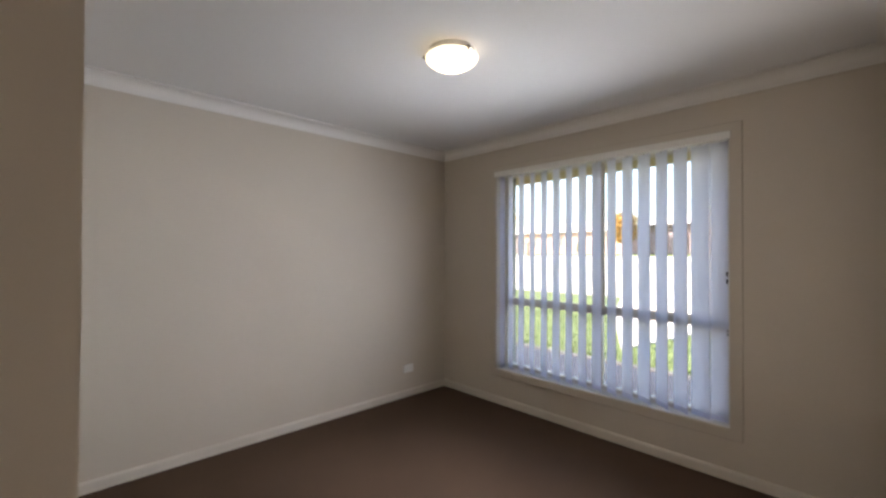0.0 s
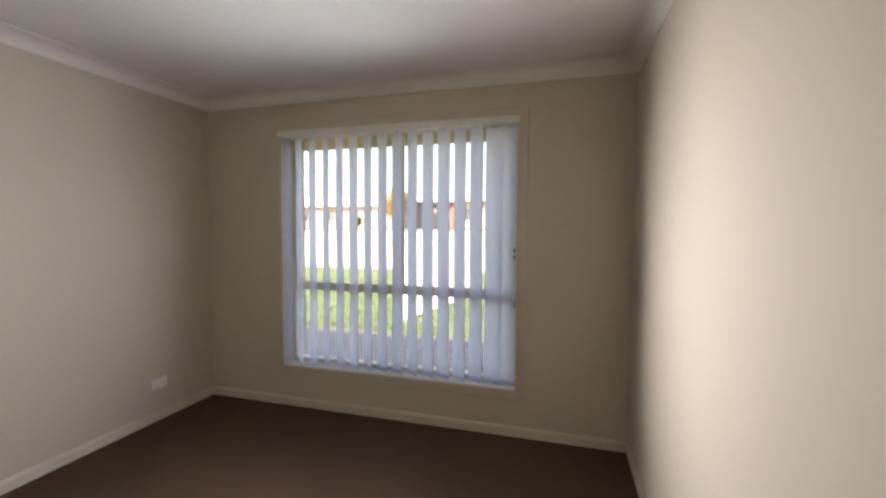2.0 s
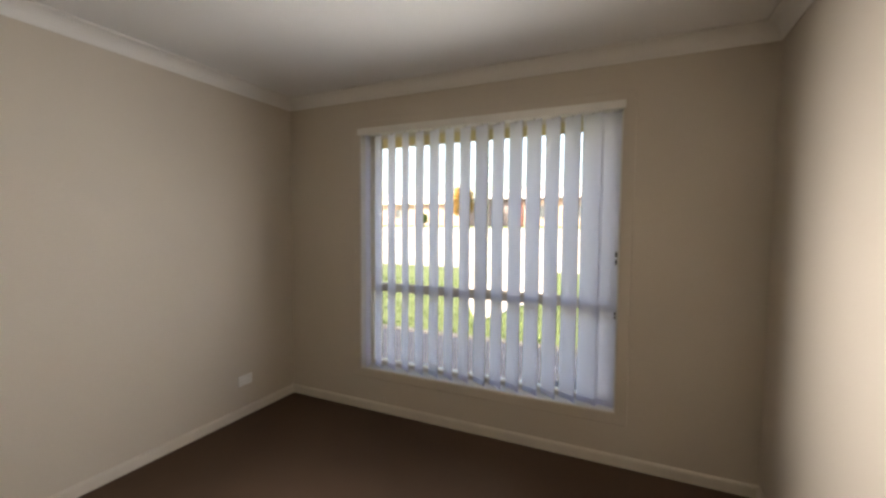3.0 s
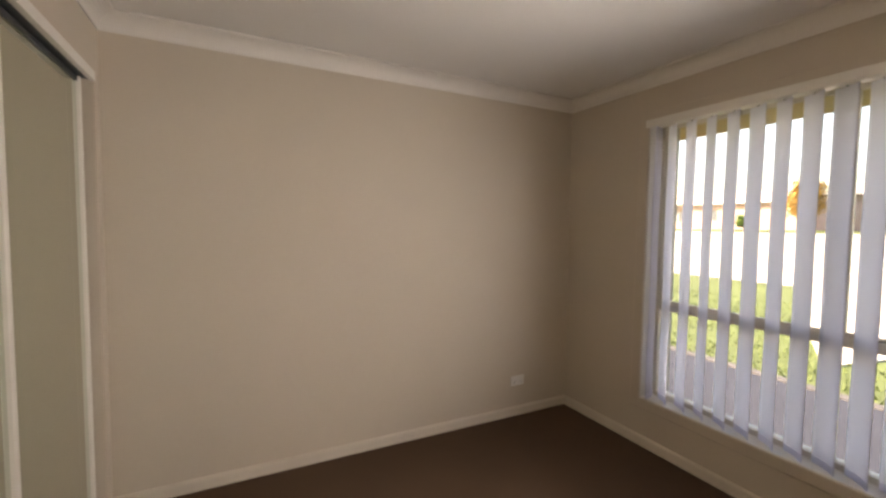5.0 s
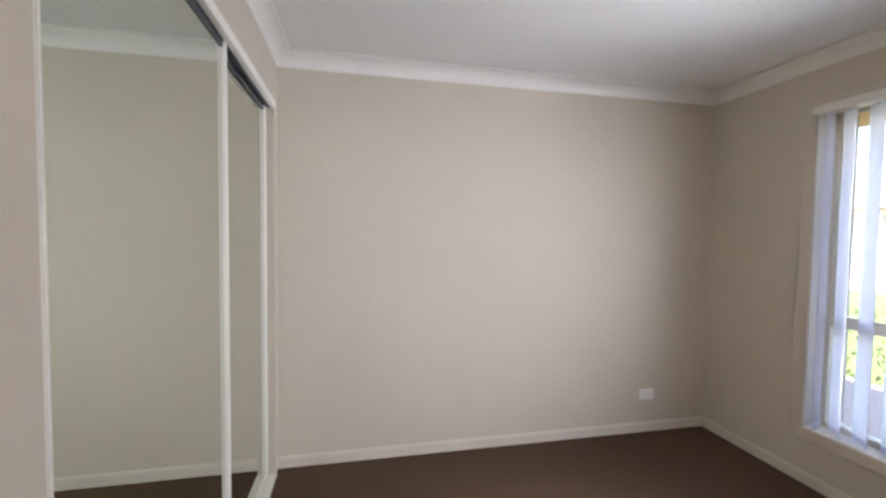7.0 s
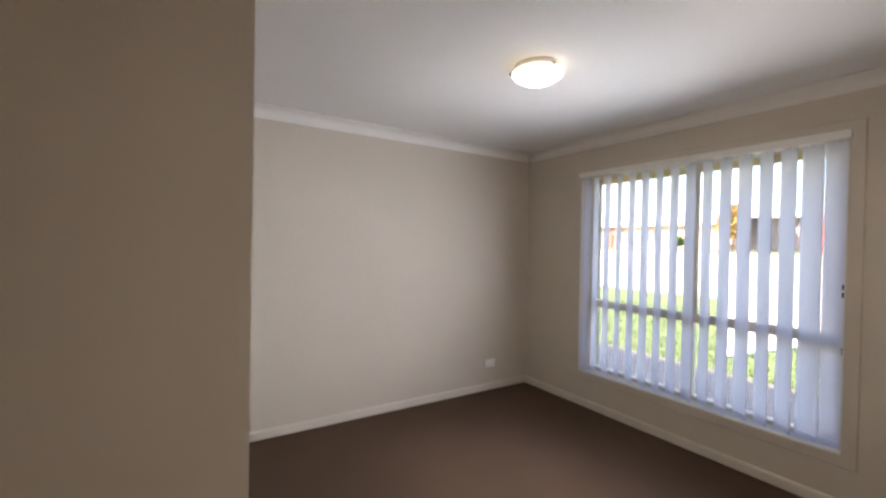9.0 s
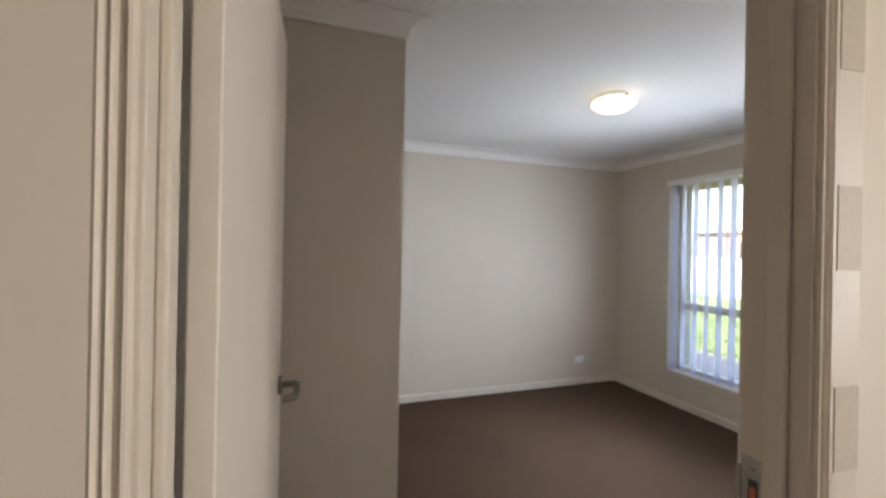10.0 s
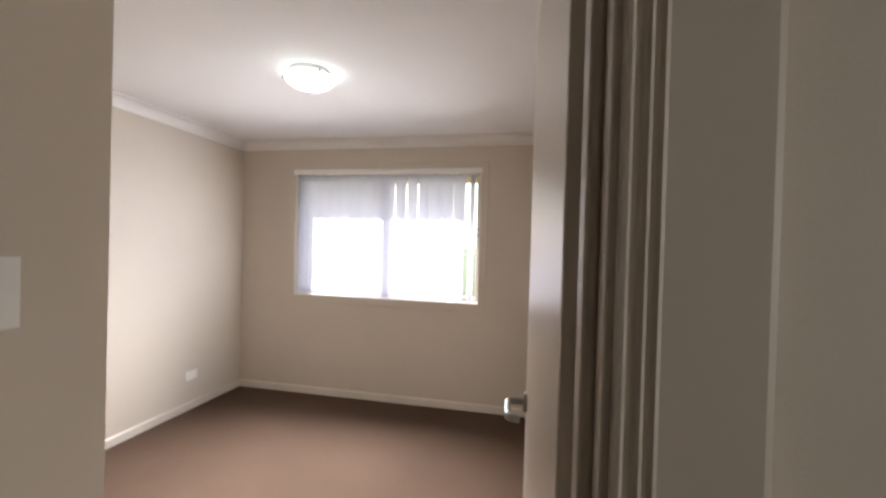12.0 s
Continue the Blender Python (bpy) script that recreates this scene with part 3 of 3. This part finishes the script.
def vertical_blind(m, width, height, vane_w, spots, label):
    """Headrail, carriers, vanes with weights and the bottom chains. Local axes as for the window; spots: (x, degrees)."""
    b = thing("vertical_blind", 0, 0, 0, label, "blind")
    b.matrix_world = m
    part("headrail", box(0.018, width - 0.018, -0.011, 0.048, height - 0.038, height - 0.014, 0.003), RAIL, b, "white enamelled headrail")
    part("end_cap", box(0.0125, 0.018, -0.011, 0.050, height - 0.040, height - 0.0125, 0.002), WHITE, b)
    part("end_cap", box(width - 0.018, width - 0.0125, -0.011, 0.050, height - 0.040, height - 0.0125, 0.002), WHITE, b)
    part("pelmet", box(-0.009, width + 0.007, -0.027, -0.0115, height - 0.037, height + 0.011, 0.006, 3), RAIL, b, "rounded white front strip of the headrail")
    drop = height - 0.036 - 0.020
    vane = hem = clip = None
    for k, (x, deg) in enumerate(spots):
        rot = radians(deg)
        if vane is None:
            vane = part("vane", vane_mesh(vane_w, drop), FABRIC, b, "white woven fabric vane", smooth=True)
            hem = part("bottom_weight", hem_mesh(vane_w, drop), FABRIC, b, "sewn hem with a weight")
            clip = part("carrier", box(-0.006, 0.006, -0.003, 0.004, -0.004, 0.012, 0.001, 1), CLIPS, b, "dark plastic carrier clip")
            group = (vane, hem, clip)
        else:
            group = []
            for src in (vane, hem, clip):
                ob = new(src.name.split(".")[0], src.data)
                ob.parent = b
                tagged(ob, src["label"])
                group.append(ob)
        for ob in group:
            ob.location = (x, 0.030, height - 0.036)
            ob.rotation_euler = (0, 0, rot)
    return b


# first bedroom: seen from inside, x runs from north to south
M1 = Matrix.Translation((0, WIN1[1], WIN1[2])) @ Matrix.Rotation(-math.pi / 2, 4, 'Z')
W1, H1 = WIN1[1] - WIN1[0], WIN1[3] - WIN1[2]
window(1, M1, W1, H1, 0.605, 0.925, "cream aluminium sliding window with a low fixed light")
spots = [(0.047, -72)] + [(0.137 + 0.1138 * k, (-35 + 3 * math.sin(k * 2.1)) if k < 13 else (-35 + 12 * (k - 12))) for k in range(15)]
vertical_blind(M1, W1, H1, 0.127, spots, "white fabric vertical blind with vanes turned half open")
# second bedroom: x runs from west to east
M2 = Matrix.Translation((WIN2[0], 0, WIN2[2]))
W2, H2 = WIN2[1] - WIN2[0], WIN2[3] - WIN2[2]
window(2, M2, W2, H2, 0.0, 0.84, "cream aluminium sliding window in the second bedroom")
spots = [(0.062 + 0.1075 * k, -10 if k < 8 else -23 + 3 * math.sin(k * 1.7)) for k in range(15)] + [(1.680, -62)]
vertical_blind(M2, W2, H2, 0.127, spots, "white fabric vertical blind with vanes nearly closed")


def latch(m, label):
    h = thing("cord_clip", 0, 0, 0, label, "cord clip")
    h.matrix_world = m
    part("plate", box(-0.009, 0.009, -0.006, 0.0, -0.045, 0.045, 0.003), WHITE, h)
    for z in (-0.022, 0.022):
        part("cleat", box(-0.008, 0.008, -0.016, -0.005, z - 0.014, z + 0.014, 0.004), DARK, h, "black plastic cleat")


latch(Matrix.Translation((0.030, WIN1[0] + 0.012, 1.233)) @ Matrix.Rotation(math.pi, 4, 'Z'), "black cord clip on the window reveal")
latch(Matrix.Translation((0.030, WIN1[0] + 0.012, 0.900)) @ Matrix.Rotation(math.pi, 4, 'Z') @ Matrix.Diagonal((0.8, 0.8, 0.5, 1)), "small cord clip low on the window reveal")
latch(Matrix.Translation((WIN2[1] - 0.012, 0.030, 1.575)) @ Matrix.Rotation(-math.pi / 2, 4, 'Z'), "black cord clip on the window reveal")


# ------------------------------------------------------------ wardrobe with mirror doors
robe = thing("built_in_wardrobe", X_ROBE, -0.94, 0, "built-in wardrobe with two sliding mirror doors in white frames", "wardrobe")


def robe_part(name, bm, mat, parent=None, label=""):
    bmesh.ops.transform(bm, matrix=Matrix.Translation((-X_ROBE, 0.94, 0)), verts=bm.verts)
    return part(name, bm, mat, parent or robe, label)


r0, r1 = ROBE[0], ROBE[1]
robe_part("fascia", box(X_ROBE - 0.018, X_ROBE + 0.006, r0 - 0.004, r1 - 0.002, 2.066, 2.108, 0.002), RAIL, label="white head fascia")
robe_part("head_track", box(X_ROBE - 0.088, X_ROBE - 0.019, r0 + 0.002, r1 - 0.002, 2.072, 2.105), TRACK, label="grey aluminium double track")
robe_part("floor_track", box(X_ROBE - 0.085, X_ROBE + 0.004, r0 + 0.002, r1 - 0.002, 0.0, 0.036, 0.002), RAIL, label="white floor track")
for dx in (0.022, 0.060):
    robe_part("track_rib", box(X_ROBE - dx - 0.003, X_ROBE - dx + 0.003, r0 + 0.004, r1 - 0.004, 0.036, 0.044, 0.001), RAIL)
robe_part("side_liner", box(X_ROBE - 0.086, X_ROBE - 0.004, r1 - 0.006, r1 - 0.001, 0.014, 2.066, 0.001), WALL)
robe_part("side_liner", box(X_ROBE - 0.086, X_ROBE - 0.004, r0 + 0.001, r0 + 0.008, 0.014, 2.066, 0.001), WALL)


def mirror_door(x, y0, y1):
    """A frameless mirror in slim white stiles; x is the face of the mirror."""
    leaf = robe_part("mirror_door", box(x - 0.014, x - 0.005, y0 + 0.004, y1 - 0.004, 0.048, 2.062), WHITE, label="sliding mirror door")
    s = 0.026
    m = robe_part("mirror", box(x - 0.005, x, y0 + s - 0.006, y1 - s + 0.006, 0.070, 2.048), MIRROR, leaf, "silvered mirror pane")
    for a, b in ((y0, y0 + s), (y1 - s, y1)):
        bm = bmesh.new()
        prof = [(0.0, -0.018), (0.0, 0.010), (0.003, 0.013), (0.008, 0.013), (0.011, 0.007), (0.015, 0.007), (0.018, 0.013), (0.023, 0.013), (s, 0.010), (s, -0.018)]
        low = [bm.verts.new((x + p, a + u, 0.046)) for u, p in prof]
        top = [bm.verts.new((x + p, a + u, 2.066)) for u, p in prof]
        for k in range(len(prof)):
            j = (k + 1) % len(prof)
            bm.faces.new((low[k], low[j], top[j], top[k]))
        bm.faces.new(low)
        bm.faces.new(top)
        robe_part("stile", bm, RAIL, leaf, "fluted white enamelled stile")
    robe_part("rail", box(x - 0.010, x + 0.008, y0 + s, y1 - s, 0.048, 0.074, 0.002), RAIL, leaf)
    robe_part("rail", box(x - 0.010, x + 0.006, y0 + s, y1 - s, 2.044, 2.064, 0.002), TRACK, leaf, "dark top rail under the track")


mirror_door(X_ROBE - 0.028, r0 + 0.016, -0.868)
mirror_door(X_ROBE - 0.050, -0.866, r1 - 0.030)


# ------------------------------------------------------------ ceiling lights, outlets, switch
def oyster_light(x, y, mat, label, turn):
    o = thing("ceiling_light", x, y, H, label, "ceiling light", group="oyster ceiling lights")
    bm = lathe_into(bmesh.new(), [(0.0, -0.001), (0.117, -0.001), (0.119, -0.006), (0.119, -0.028), (0.117, -0.032), (0.0, -0.032)], 40)
    part("base_plate", bm, WHITE, o, "white steel base plate", smooth=False)
    prof = [(0.0, -0.034), (0.128, -0.035), (0.131, -0.037), (0.132, -0.040)]
    prof += [(0.132 * math.cos(a), -0.040 - 0.052 * math.sin(a)) for a in [radians(9 * k) for k in range(1, 10)]]
    prof += [(0.0, -0.092)]
    bm = lathe_into(bmesh.new(), prof, 48)
    part("glass_dish", bm, mat, o, "frosted glass dish lit from within", smooth=True)
    for k in range(3):
        a = radians(turn + 120 * k)
        bm = bmesh.new()
        c, s = math.cos(a), math.sin(a)
        tube_into(bm, [(0.114 * c, 0.114 * s, -0.026), (0.138 * c, 0.138 * s, -0.031), (0.140 * c, 0.140 * s, -0.044), (0.132 * c, 0.132 * s, -0.048)], 0.005, 10)
        tube_into(bm, [(0.138 * c, 0.138 * s, -0.038), (0.148 * c, 0.148 * s, -0.038)], 0.007, 10)
        part("clip", bm, NICKEL, o, "small nickel clip with a knurled knob", smooth=True)
    return o


oyster_light(-1.484, -1.585, LAMP_A, "round frosted glass oyster light glowing warm white", 20)
oyster_light(-4.995, -1.450, LAMP_B, "round frosted glass oyster light glowing cool white", 200)


def outlet(m, label):
    o = thing("power_outlet", 0, 0, 0, label, "power outlet")
    o.matrix_world = m
    part("plate", box(-0.058, 0.058, -0.009, 0.0, -0.037, 0.037, 0.003), WHITE, o)
    for x in (-0.030, 0.030):
        part("rocker", box(x - 0.006, x + 0.006, -0.0125, -0.008, 0.014, 0.028, 0.0015), WHITE, o)
        bm = bmesh.new()
        for sx, ang in ((-0.007, 30), (0.007, -30), (0.0, 0)):
            c = bmesh.ops.create_cube(bm, size=1.0, matrix=Matrix.Translation((x + sx, -0.0092, -0.008 if sx else -0.020)) @ Matrix.Rotation(radians(ang), 4, 'Y') @ Matrix.Diagonal((0.0018, 0.0010, 0.007, 1)))
        part("socket_slots", bm, DARK, o, "dark socket slots")
    return o


outlet(Matrix.Translation((-0.474, 0.0, 0.291)), "white double power outlet low on the wall")
outlet(Matrix.Translation((X_W2, -0.600, 0.312)) @ Matrix.Rotation(math.pi / 2, 4, 'Z'), "white double power outlet low on the wall")

sw = thing("light_switch", X_LOBBY, -3.023, 1.355, "white vertical light switch plate beside the doorway", "light switch")
part("plate", box(0.0, 0.008, -0.037, 0.037, -0.064, 0.064, 0.003), WHITE, sw)
part("rocker", box(0.007, 0.012, -0.007, 0.007, -0.012, 0.012, 0.0015), WHITE, sw)


# ------------------------------------------------------------ outside: house shell, eaves, ground
structure("wall_brick_east", wall_mesh("x", 0.155, 0.10, -9.0, 0.26, -0.3, H, [(WIN1[0] + 0.03, WIN1[1] - 0.03, WIN1[2] - 0.02, WIN1[3] + 0.02), ADDED_HALLWIN]), MORTAR, "brown brick veneer outer wall", "brick wall")
structure("wall_brick_north", wall_mesh("y", 0.155, 0.10, -9.0, 0.154, -0.3, H, [(WIN2[0] + 0.03, WIN2[1] - 0.03, WIN2[2] - 0.02, WIN2[3] + 0.02)]), MORTAR, "brown brick veneer outer wall", "brick wall")
EOUT = 0.60
structure("eave_east", box(0.256, EOUT, -9.0, EOUT, 2.28, 2.295), EAVE, "cream painted eave lining", "eave")
structure("eave_north", box(-9.0, 0.254, 0.256, EOUT, 2.28, 2.295), EAVE, "cream painted eave lining", "eave")
structure("fascia_board_east", box(EOUT, EOUT + 0.02, -9.0, EOUT + 0.02, 2.09, 2.36, 0.003), EAVE, "cream painted fascia board", "fascia board")
structure("fascia_board_north", box(-9.0, EOUT - 0.002, EOUT, EOUT + 0.02, 2.09, 2.36, 0.003), EAVE, "cream painted fascia board", "fascia board")
# roof over the house
bm = bmesh.new()
a, b = [bm.verts.new(p) for p in ((-9.0, EOUT + 0.05, 2.38), (EOUT + 0.05, EOUT + 0.05, 2.38), (EOUT + 0.05, -9.0, 2.38), (-9.0, -9.0, 2.38))], [bm.verts.new(p) for p in ((-5.0, -3.4, 4.0), (-3.2, -3.4, 4.0), (-3.2, -5.0, 4.0), (-5.0, -5.0, 4.0))]
for i in range(4):
    bm.faces.new((a[i], a[(i + 1) % 4], b[(i + 1) % 4], b[i]))
bm.faces.new(b)
structure("roof", bm, ROOF, "low hipped tiled roof", "roof")


def rise(x):
    return -0.16 + 0.046 * max(0.0, x - 11.0) * min(1.0, max(0.0, x - 11.0) / 12.0) if x < 45 else -0.16 + 0.046 * 34.0


bm = bmesh.new()
xs = [-300, -60, -20, -9.0, 0.0, 4, 8, 11, 13, 15, 18, 21, 24, 28, 32, 36, 40, 45, 60, 100, 300]
ys = [-300, -80, -30, -9, 0, 8, 20, 40, 90, 300]
g = [[bm.verts.new((x, y, rise(x))) for y in ys] for x in xs]
for i in range(len(xs) - 1):
    for j in range(len(ys) - 1):
        bm.faces.new((g[i][j], g[i + 1][j], g[i + 1][j + 1], g[i][j + 1]))
structure("ground", bm, LAWN, "mown green lawn running to the street", "lawn")
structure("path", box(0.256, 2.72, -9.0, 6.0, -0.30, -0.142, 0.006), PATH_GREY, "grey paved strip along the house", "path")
# two unseen slabs, added as pale reflectors so neutral light bounces indoors
structure("patio", box(-9.0, 0.256, -14.0, -9.0, -0.30, -0.142, 0.006), CONCRETE, "unseen pale concrete slab added behind the house to bounce light", "patio")
structure("pavement", box(-9.0, 0.256, 0.256, 6.0, -0.30, -0.142, 0.006), CONCRETE, "unseen pale concrete slab added beside the house to bounce light", "pavement")
structure("kerb_edge", box(2.72, 2.86, -9.0, 6.0, -0.30, -0.125, 0.012), EDGING, "dark weathered concrete garden edging", "kerb")
bm = bmesh.new()
low = [bm.verts.new((x, y, -0.25)) for x, y in ((3.7, -0.25), (6.4, -0.75), (13.0, 0.2), (13.0, 3.6), (7.4, 1.5))]
top = [bm.verts.new((v.co.x, v.co.y, -0.135)) for v in low]
bm.faces.new(top)
bm.faces.new(low)
for k in range(5):
    bm.faces.new((low[k], low[(k + 1) % 5], top[(k + 1) % 5], top[k]))
structure("driveway", bm, CONCRETE, "pale concrete driveway", "driveway")
bm = bmesh.new()
xr = [11.5, 13, 15, 18, 21, 24, 28, 32, 36, 39]
g = [[bm.verts.new((x, y, rise(x) + 0.03)) for y in (-60, 80)] for x in xr]
for i in range(len(xr) - 1):
    bm.faces.new((g[i][0], g[i + 1][0], g[i + 1][1], g[i][1]))
structure("road", bm, CONCRETE, "wide pale concrete street in full sun", "road")


# ------------------------------------------------------------ across the street
def far_house(x, z, north, label, gutter=GUTTER):
    """A hipped single storey house facing west; north: how far it is shifted along the street."""
    h = thing("house", x, 9.0 + north, z, label, "house", group="houses across the street")

    def add(name, bm, mat, parent=None, label=""):
        bmesh.ops.transform(bm, matrix=Matrix.Translation((-x, -9.0, -z)), verts=bm.verts)
        return part(name, bm, mat, parent or h, label)
    wl = add("wall", wall_mesh("x", x, 0.25, -6.0, 9.3, z, z + 3.0, [(6.8, 8.2, z + 1.0, z + 2.3), (2.6, 4.4, z + 1.0, z + 2.3)]), PINKBRICK, label="pinkish brick wall")
    add("pier", box(x - 0.15, x + 0.2, 9.3, 9.9, z, z + 3.0, 0.02), REDBRICK, label="red brick pier")
    add("garage_wall", box(x + 0.05, x + 0.3, 9.9, 15.3, z, z + 3.4, 0.02), GARAGE, label="mauve grey garage wall")
    gd = add("garage_door", box(x - 0.02, x + 0.05, 10.3, 14.8, z, z + 2.3, 0.02), GARAGE, label="mauve grey panel lift door")
    for k in range(4):
        add("panel", box(x - 0.05, x - 0.02, 10.35, 14.75, z + 0.06 + 0.56 * k, z + 0.56 + 0.56 * k, 0.015), GARAGE, gd)
    for a, b in ((6.8, 8.2), (2.6, 4.4)):
        wd = add("window", box(x + 0.10, x + 0.14, a + 0.002, b - 0.002, z + 1.002, z + 2.298), TRACK, label="dark street window")
        add("window_frame", box(x + 0.03, x + 0.10, (a + b) / 2 - 0.03, (a + b) / 2 + 0.03, z + 1.0, z + 2.3, 0.008), RAIL, wd)
        add("sill", box(x - 0.08, x + 0.03, a - 0.05, b + 0.05, z + 0.92, z + 1.0, 0.01), CONCRETE, wd)
    add("gutter", box(x - 0.65, x - 0.50, -6.6, 15.9, z + 3.0, z + 3.18, 0.03), gutter, label="box gutter along the eave")
    bm = bmesh.new()
    v = [bm.verts.new(p) for p in ((x - 0.55, -6.6, z + 3.15), (x - 0.55, 15.9, z + 3.15), (x + 8, 15.9, z + 3.15), (x + 8, -6.6, z + 3.15), (x + 3.7, -2.0, z + 4.8), (x + 3.7, 11.0, z + 4.8))]
    for f in ((0, 1, 5, 4), (2, 3, 4, 5), (1, 2, 5), (3, 0, 4), (0, 3, 2, 1)):
        bm.faces.new([v[i] for i in f])
    add("roof", bm, ROOF, label="pale hipped tile roof")
    add("wall", box(x + 0.3, x + 7.5, -6.0, 15.3, z, z + 3.0), PINKBRICK)


far_house(45.0, rise(45.0), 0.0, "single storey brick house with a garage across the street")
far_house(50.0, rise(50.0), 25.0, "pale brick house farther along the street", RAIL)


def tree(x, y, z, height, spread, trunk, leaf, label, seed, leaves=2600):
    rnd = random.Random(seed)
    t = thing("tree", x, y, z, label, "tree")
    bm = bmesh.new()
    tips = []

    def limb(p, d, length, r, depth):
        q = p + d * length
        rings = []
        for c, rr in ((p, r), (q, r * 0.6)):
            u = d.cross(Vector((0.3, 1, 0.2))).normalized()
            w = d.cross(u)
            rings.append([bm.verts.new(c + rr * (math.cos(k * 1.0472) * u + math.sin(k * 1.0472) * w)) for k in range(6)])
        for k in range(6):
            bm.faces.new((rings[0][k], rings[0][(k + 1) % 6], rings[1][(k + 1) % 6], rings[1][k]))
        if depth == 0:
            tips.append(q)
            return
        for _ in range(3):
            e = (d + Vector((rnd.uniform(-1, 1), rnd.uniform(-1, 1), rnd.uniform(-0.2, 0.7))) * 0.8).normalized()
            limb(q, e, length * rnd.uniform(0.55, 0.8), r * 0.6, depth - 1)
    limb(Vector((0, 0, -0.05)), Vector((0.03, 0.02, 1)).normalized(), trunk, height * 0.035, 3)
    part("trunk", bm, BARK, t, "grey branching trunk")
    top = max(p.z for p in tips)
    bm = bmesh.new()
    for k in range(leaves):
        p = rnd.choice(tips).copy()
        p.z *= height * 0.86 / top * rnd.uniform(0.25, 1.0) ** 0.7
        p.x *= spread / 1.6
        p.y *= spread / 1.6
        p += Vector((rnd.gauss(0, 0.36), rnd.gauss(0, 0.36), abs(rnd.gauss(0, 0.24)))) * height / 4
        u = Vector((rnd.uniform(-1, 1), rnd.uniform(-1, 1), rnd.uniform(-1, 1))).normalized()
        w = u.cross(Vector((rnd.uniform(-1, 1), rnd.uniform(-1, 1), 0.3))).normalized()
        s = 0.10 + 0.08 * rnd.random()
        bm.faces.new([bm.verts.new(p + a * s * u + b * s * 0.6 * w) for a, b in ((-1, 0), (0, -1), (1, 0), (0, 1))])
    part("crown", bm, leaf, t, "loose leafy crown")


tree(43.0, 16.1, rise(43.0), 5.0, 2.9, 0.35, LEAF_GOLD, "small tree with golden autumn leaves", 3, 6000)
tree(37.0, 24.5, rise(37.0), 5.5, 2.0, 1.3, LEAF_GOLD, "nearly bare street tree with a few dry leaves", 8, 90)
tree(42.0, 20.6, rise(42.0), 1.6, 0.8, 0.4, LEAF_GREEN, "low green shrub by the street", 5, 1400)

# grass tufts nearest to the window
rnd = random.Random(11)
bm = bmesh.new()
for k in range(9000):
    x, y = 2.9 + 5.5 * rnd.random() ** 1.4, rnd.uniform(-4.5, 6.0)
    if 3.6 < x and y < 1.6 and y > -0.25 - 0.19 * (x - 3.7) and (x - 3.7) * 0.48 - 0.25 > y - 0.0:
        continue
    h, a = rnd.uniform(0.025, 0.06), rnd.uniform(0, 6.28)
    c, s = 0.012 * math.cos(a), 0.012 * math.sin(a)
    lx, ly = rnd.gauss(0, 0.015), rnd.gauss(0, 0.015)
    bm.faces.new([bm.verts.new(p) for p in ((x - c, y - s, -0.162), (x + c, y + s, -0.162), (x + lx, y + ly, -0.16 + h))])
tagged(part("grass", bm, BLADE), "short uneven lawn grass tufts", "grass", kind="stuff")

# ------------------------------------------------------------ bricks round the window openings
brick_full = part("brick", box(-0.055, 0.055, -0.115, 0.115, -0.038, 0.038, 0.004, 1), BRICK, bpy.data.objects["wall_brick_east"])
brick_mesh = brick_full.data
half = part("brick", box(-0.055, 0.055, -0.052, 0.052, -0.038, 0.038, 0.004, 1), BRICK, bpy.data.objects["wall_brick_east"])
half_mesh = half.data
placed = {"full": [brick_full], "half": [half]}


def lay(wall, mesh, loc, rot, spare):
    ob = spare.pop() if spare else new("brick", mesh)
    ob.parent = bpy.data.objects[wall]
    ob.location, ob.rotation_euler = loc, rot


rows = int((WIN1[3] - WIN1[2] + 0.35) / 0.086)
for r in range(rows):
    z = WIN1[2] - 0.14 + 0.086 * r
    for y_edge, sgn in ((WIN1[1] - 0.026, 1), (WIN1[0] + 0.026, -1)):
        if r % 2:
            lay("wall_brick_east", half_mesh, (0.209, y_edge + sgn * 0.052, z), (0, 0, 0), placed["half"])
            lay("wall_brick_east", brick_mesh, (0.209, y_edge + sgn * 0.229, z), (0, 0, 0), placed["full"])
        else:
            lay("wall_brick_east", brick_mesh, (0.209, y_edge + sgn * 0.115, z), (0, 0, 0), placed["full"])
            lay("wall_brick_east", half_mesh, (0.209, y_edge + sgn * 0.292, z), (0, 0, 0), placed["half"])
for k in range(19):
    lay("wall_brick_east", brick_mesh, (0.225, WIN1[0] + 0.075 + 0.0895 * k, WIN1[2] - 0.045), (0, radians(12), 0), placed["full"])
rows = int((WIN2[3] - WIN2[2] + 0.30) / 0.086)
for r in range(rows):
    z = WIN2[2] - 0.10 + 0.086 * r
    for x_edge, sgn in ((WIN2[1] - 0.026, 1), (WIN2[0] + 0.026, -1)):
        mesh, other = (half_mesh, brick_mesh) if r % 2 else (brick_mesh, half_mesh)
        a = 0.052 if r % 2 else 0.115
        b = 0.229 if r % 2 else 0.292
        lay("wall_brick_north", mesh, (x_edge + sgn * a, 0.209, z), (0, 0, radians(90)), [])
        lay("wall_brick_north", other, (x_edge + sgn * b, 0.209, z), (0, 0, radians(90)), [])
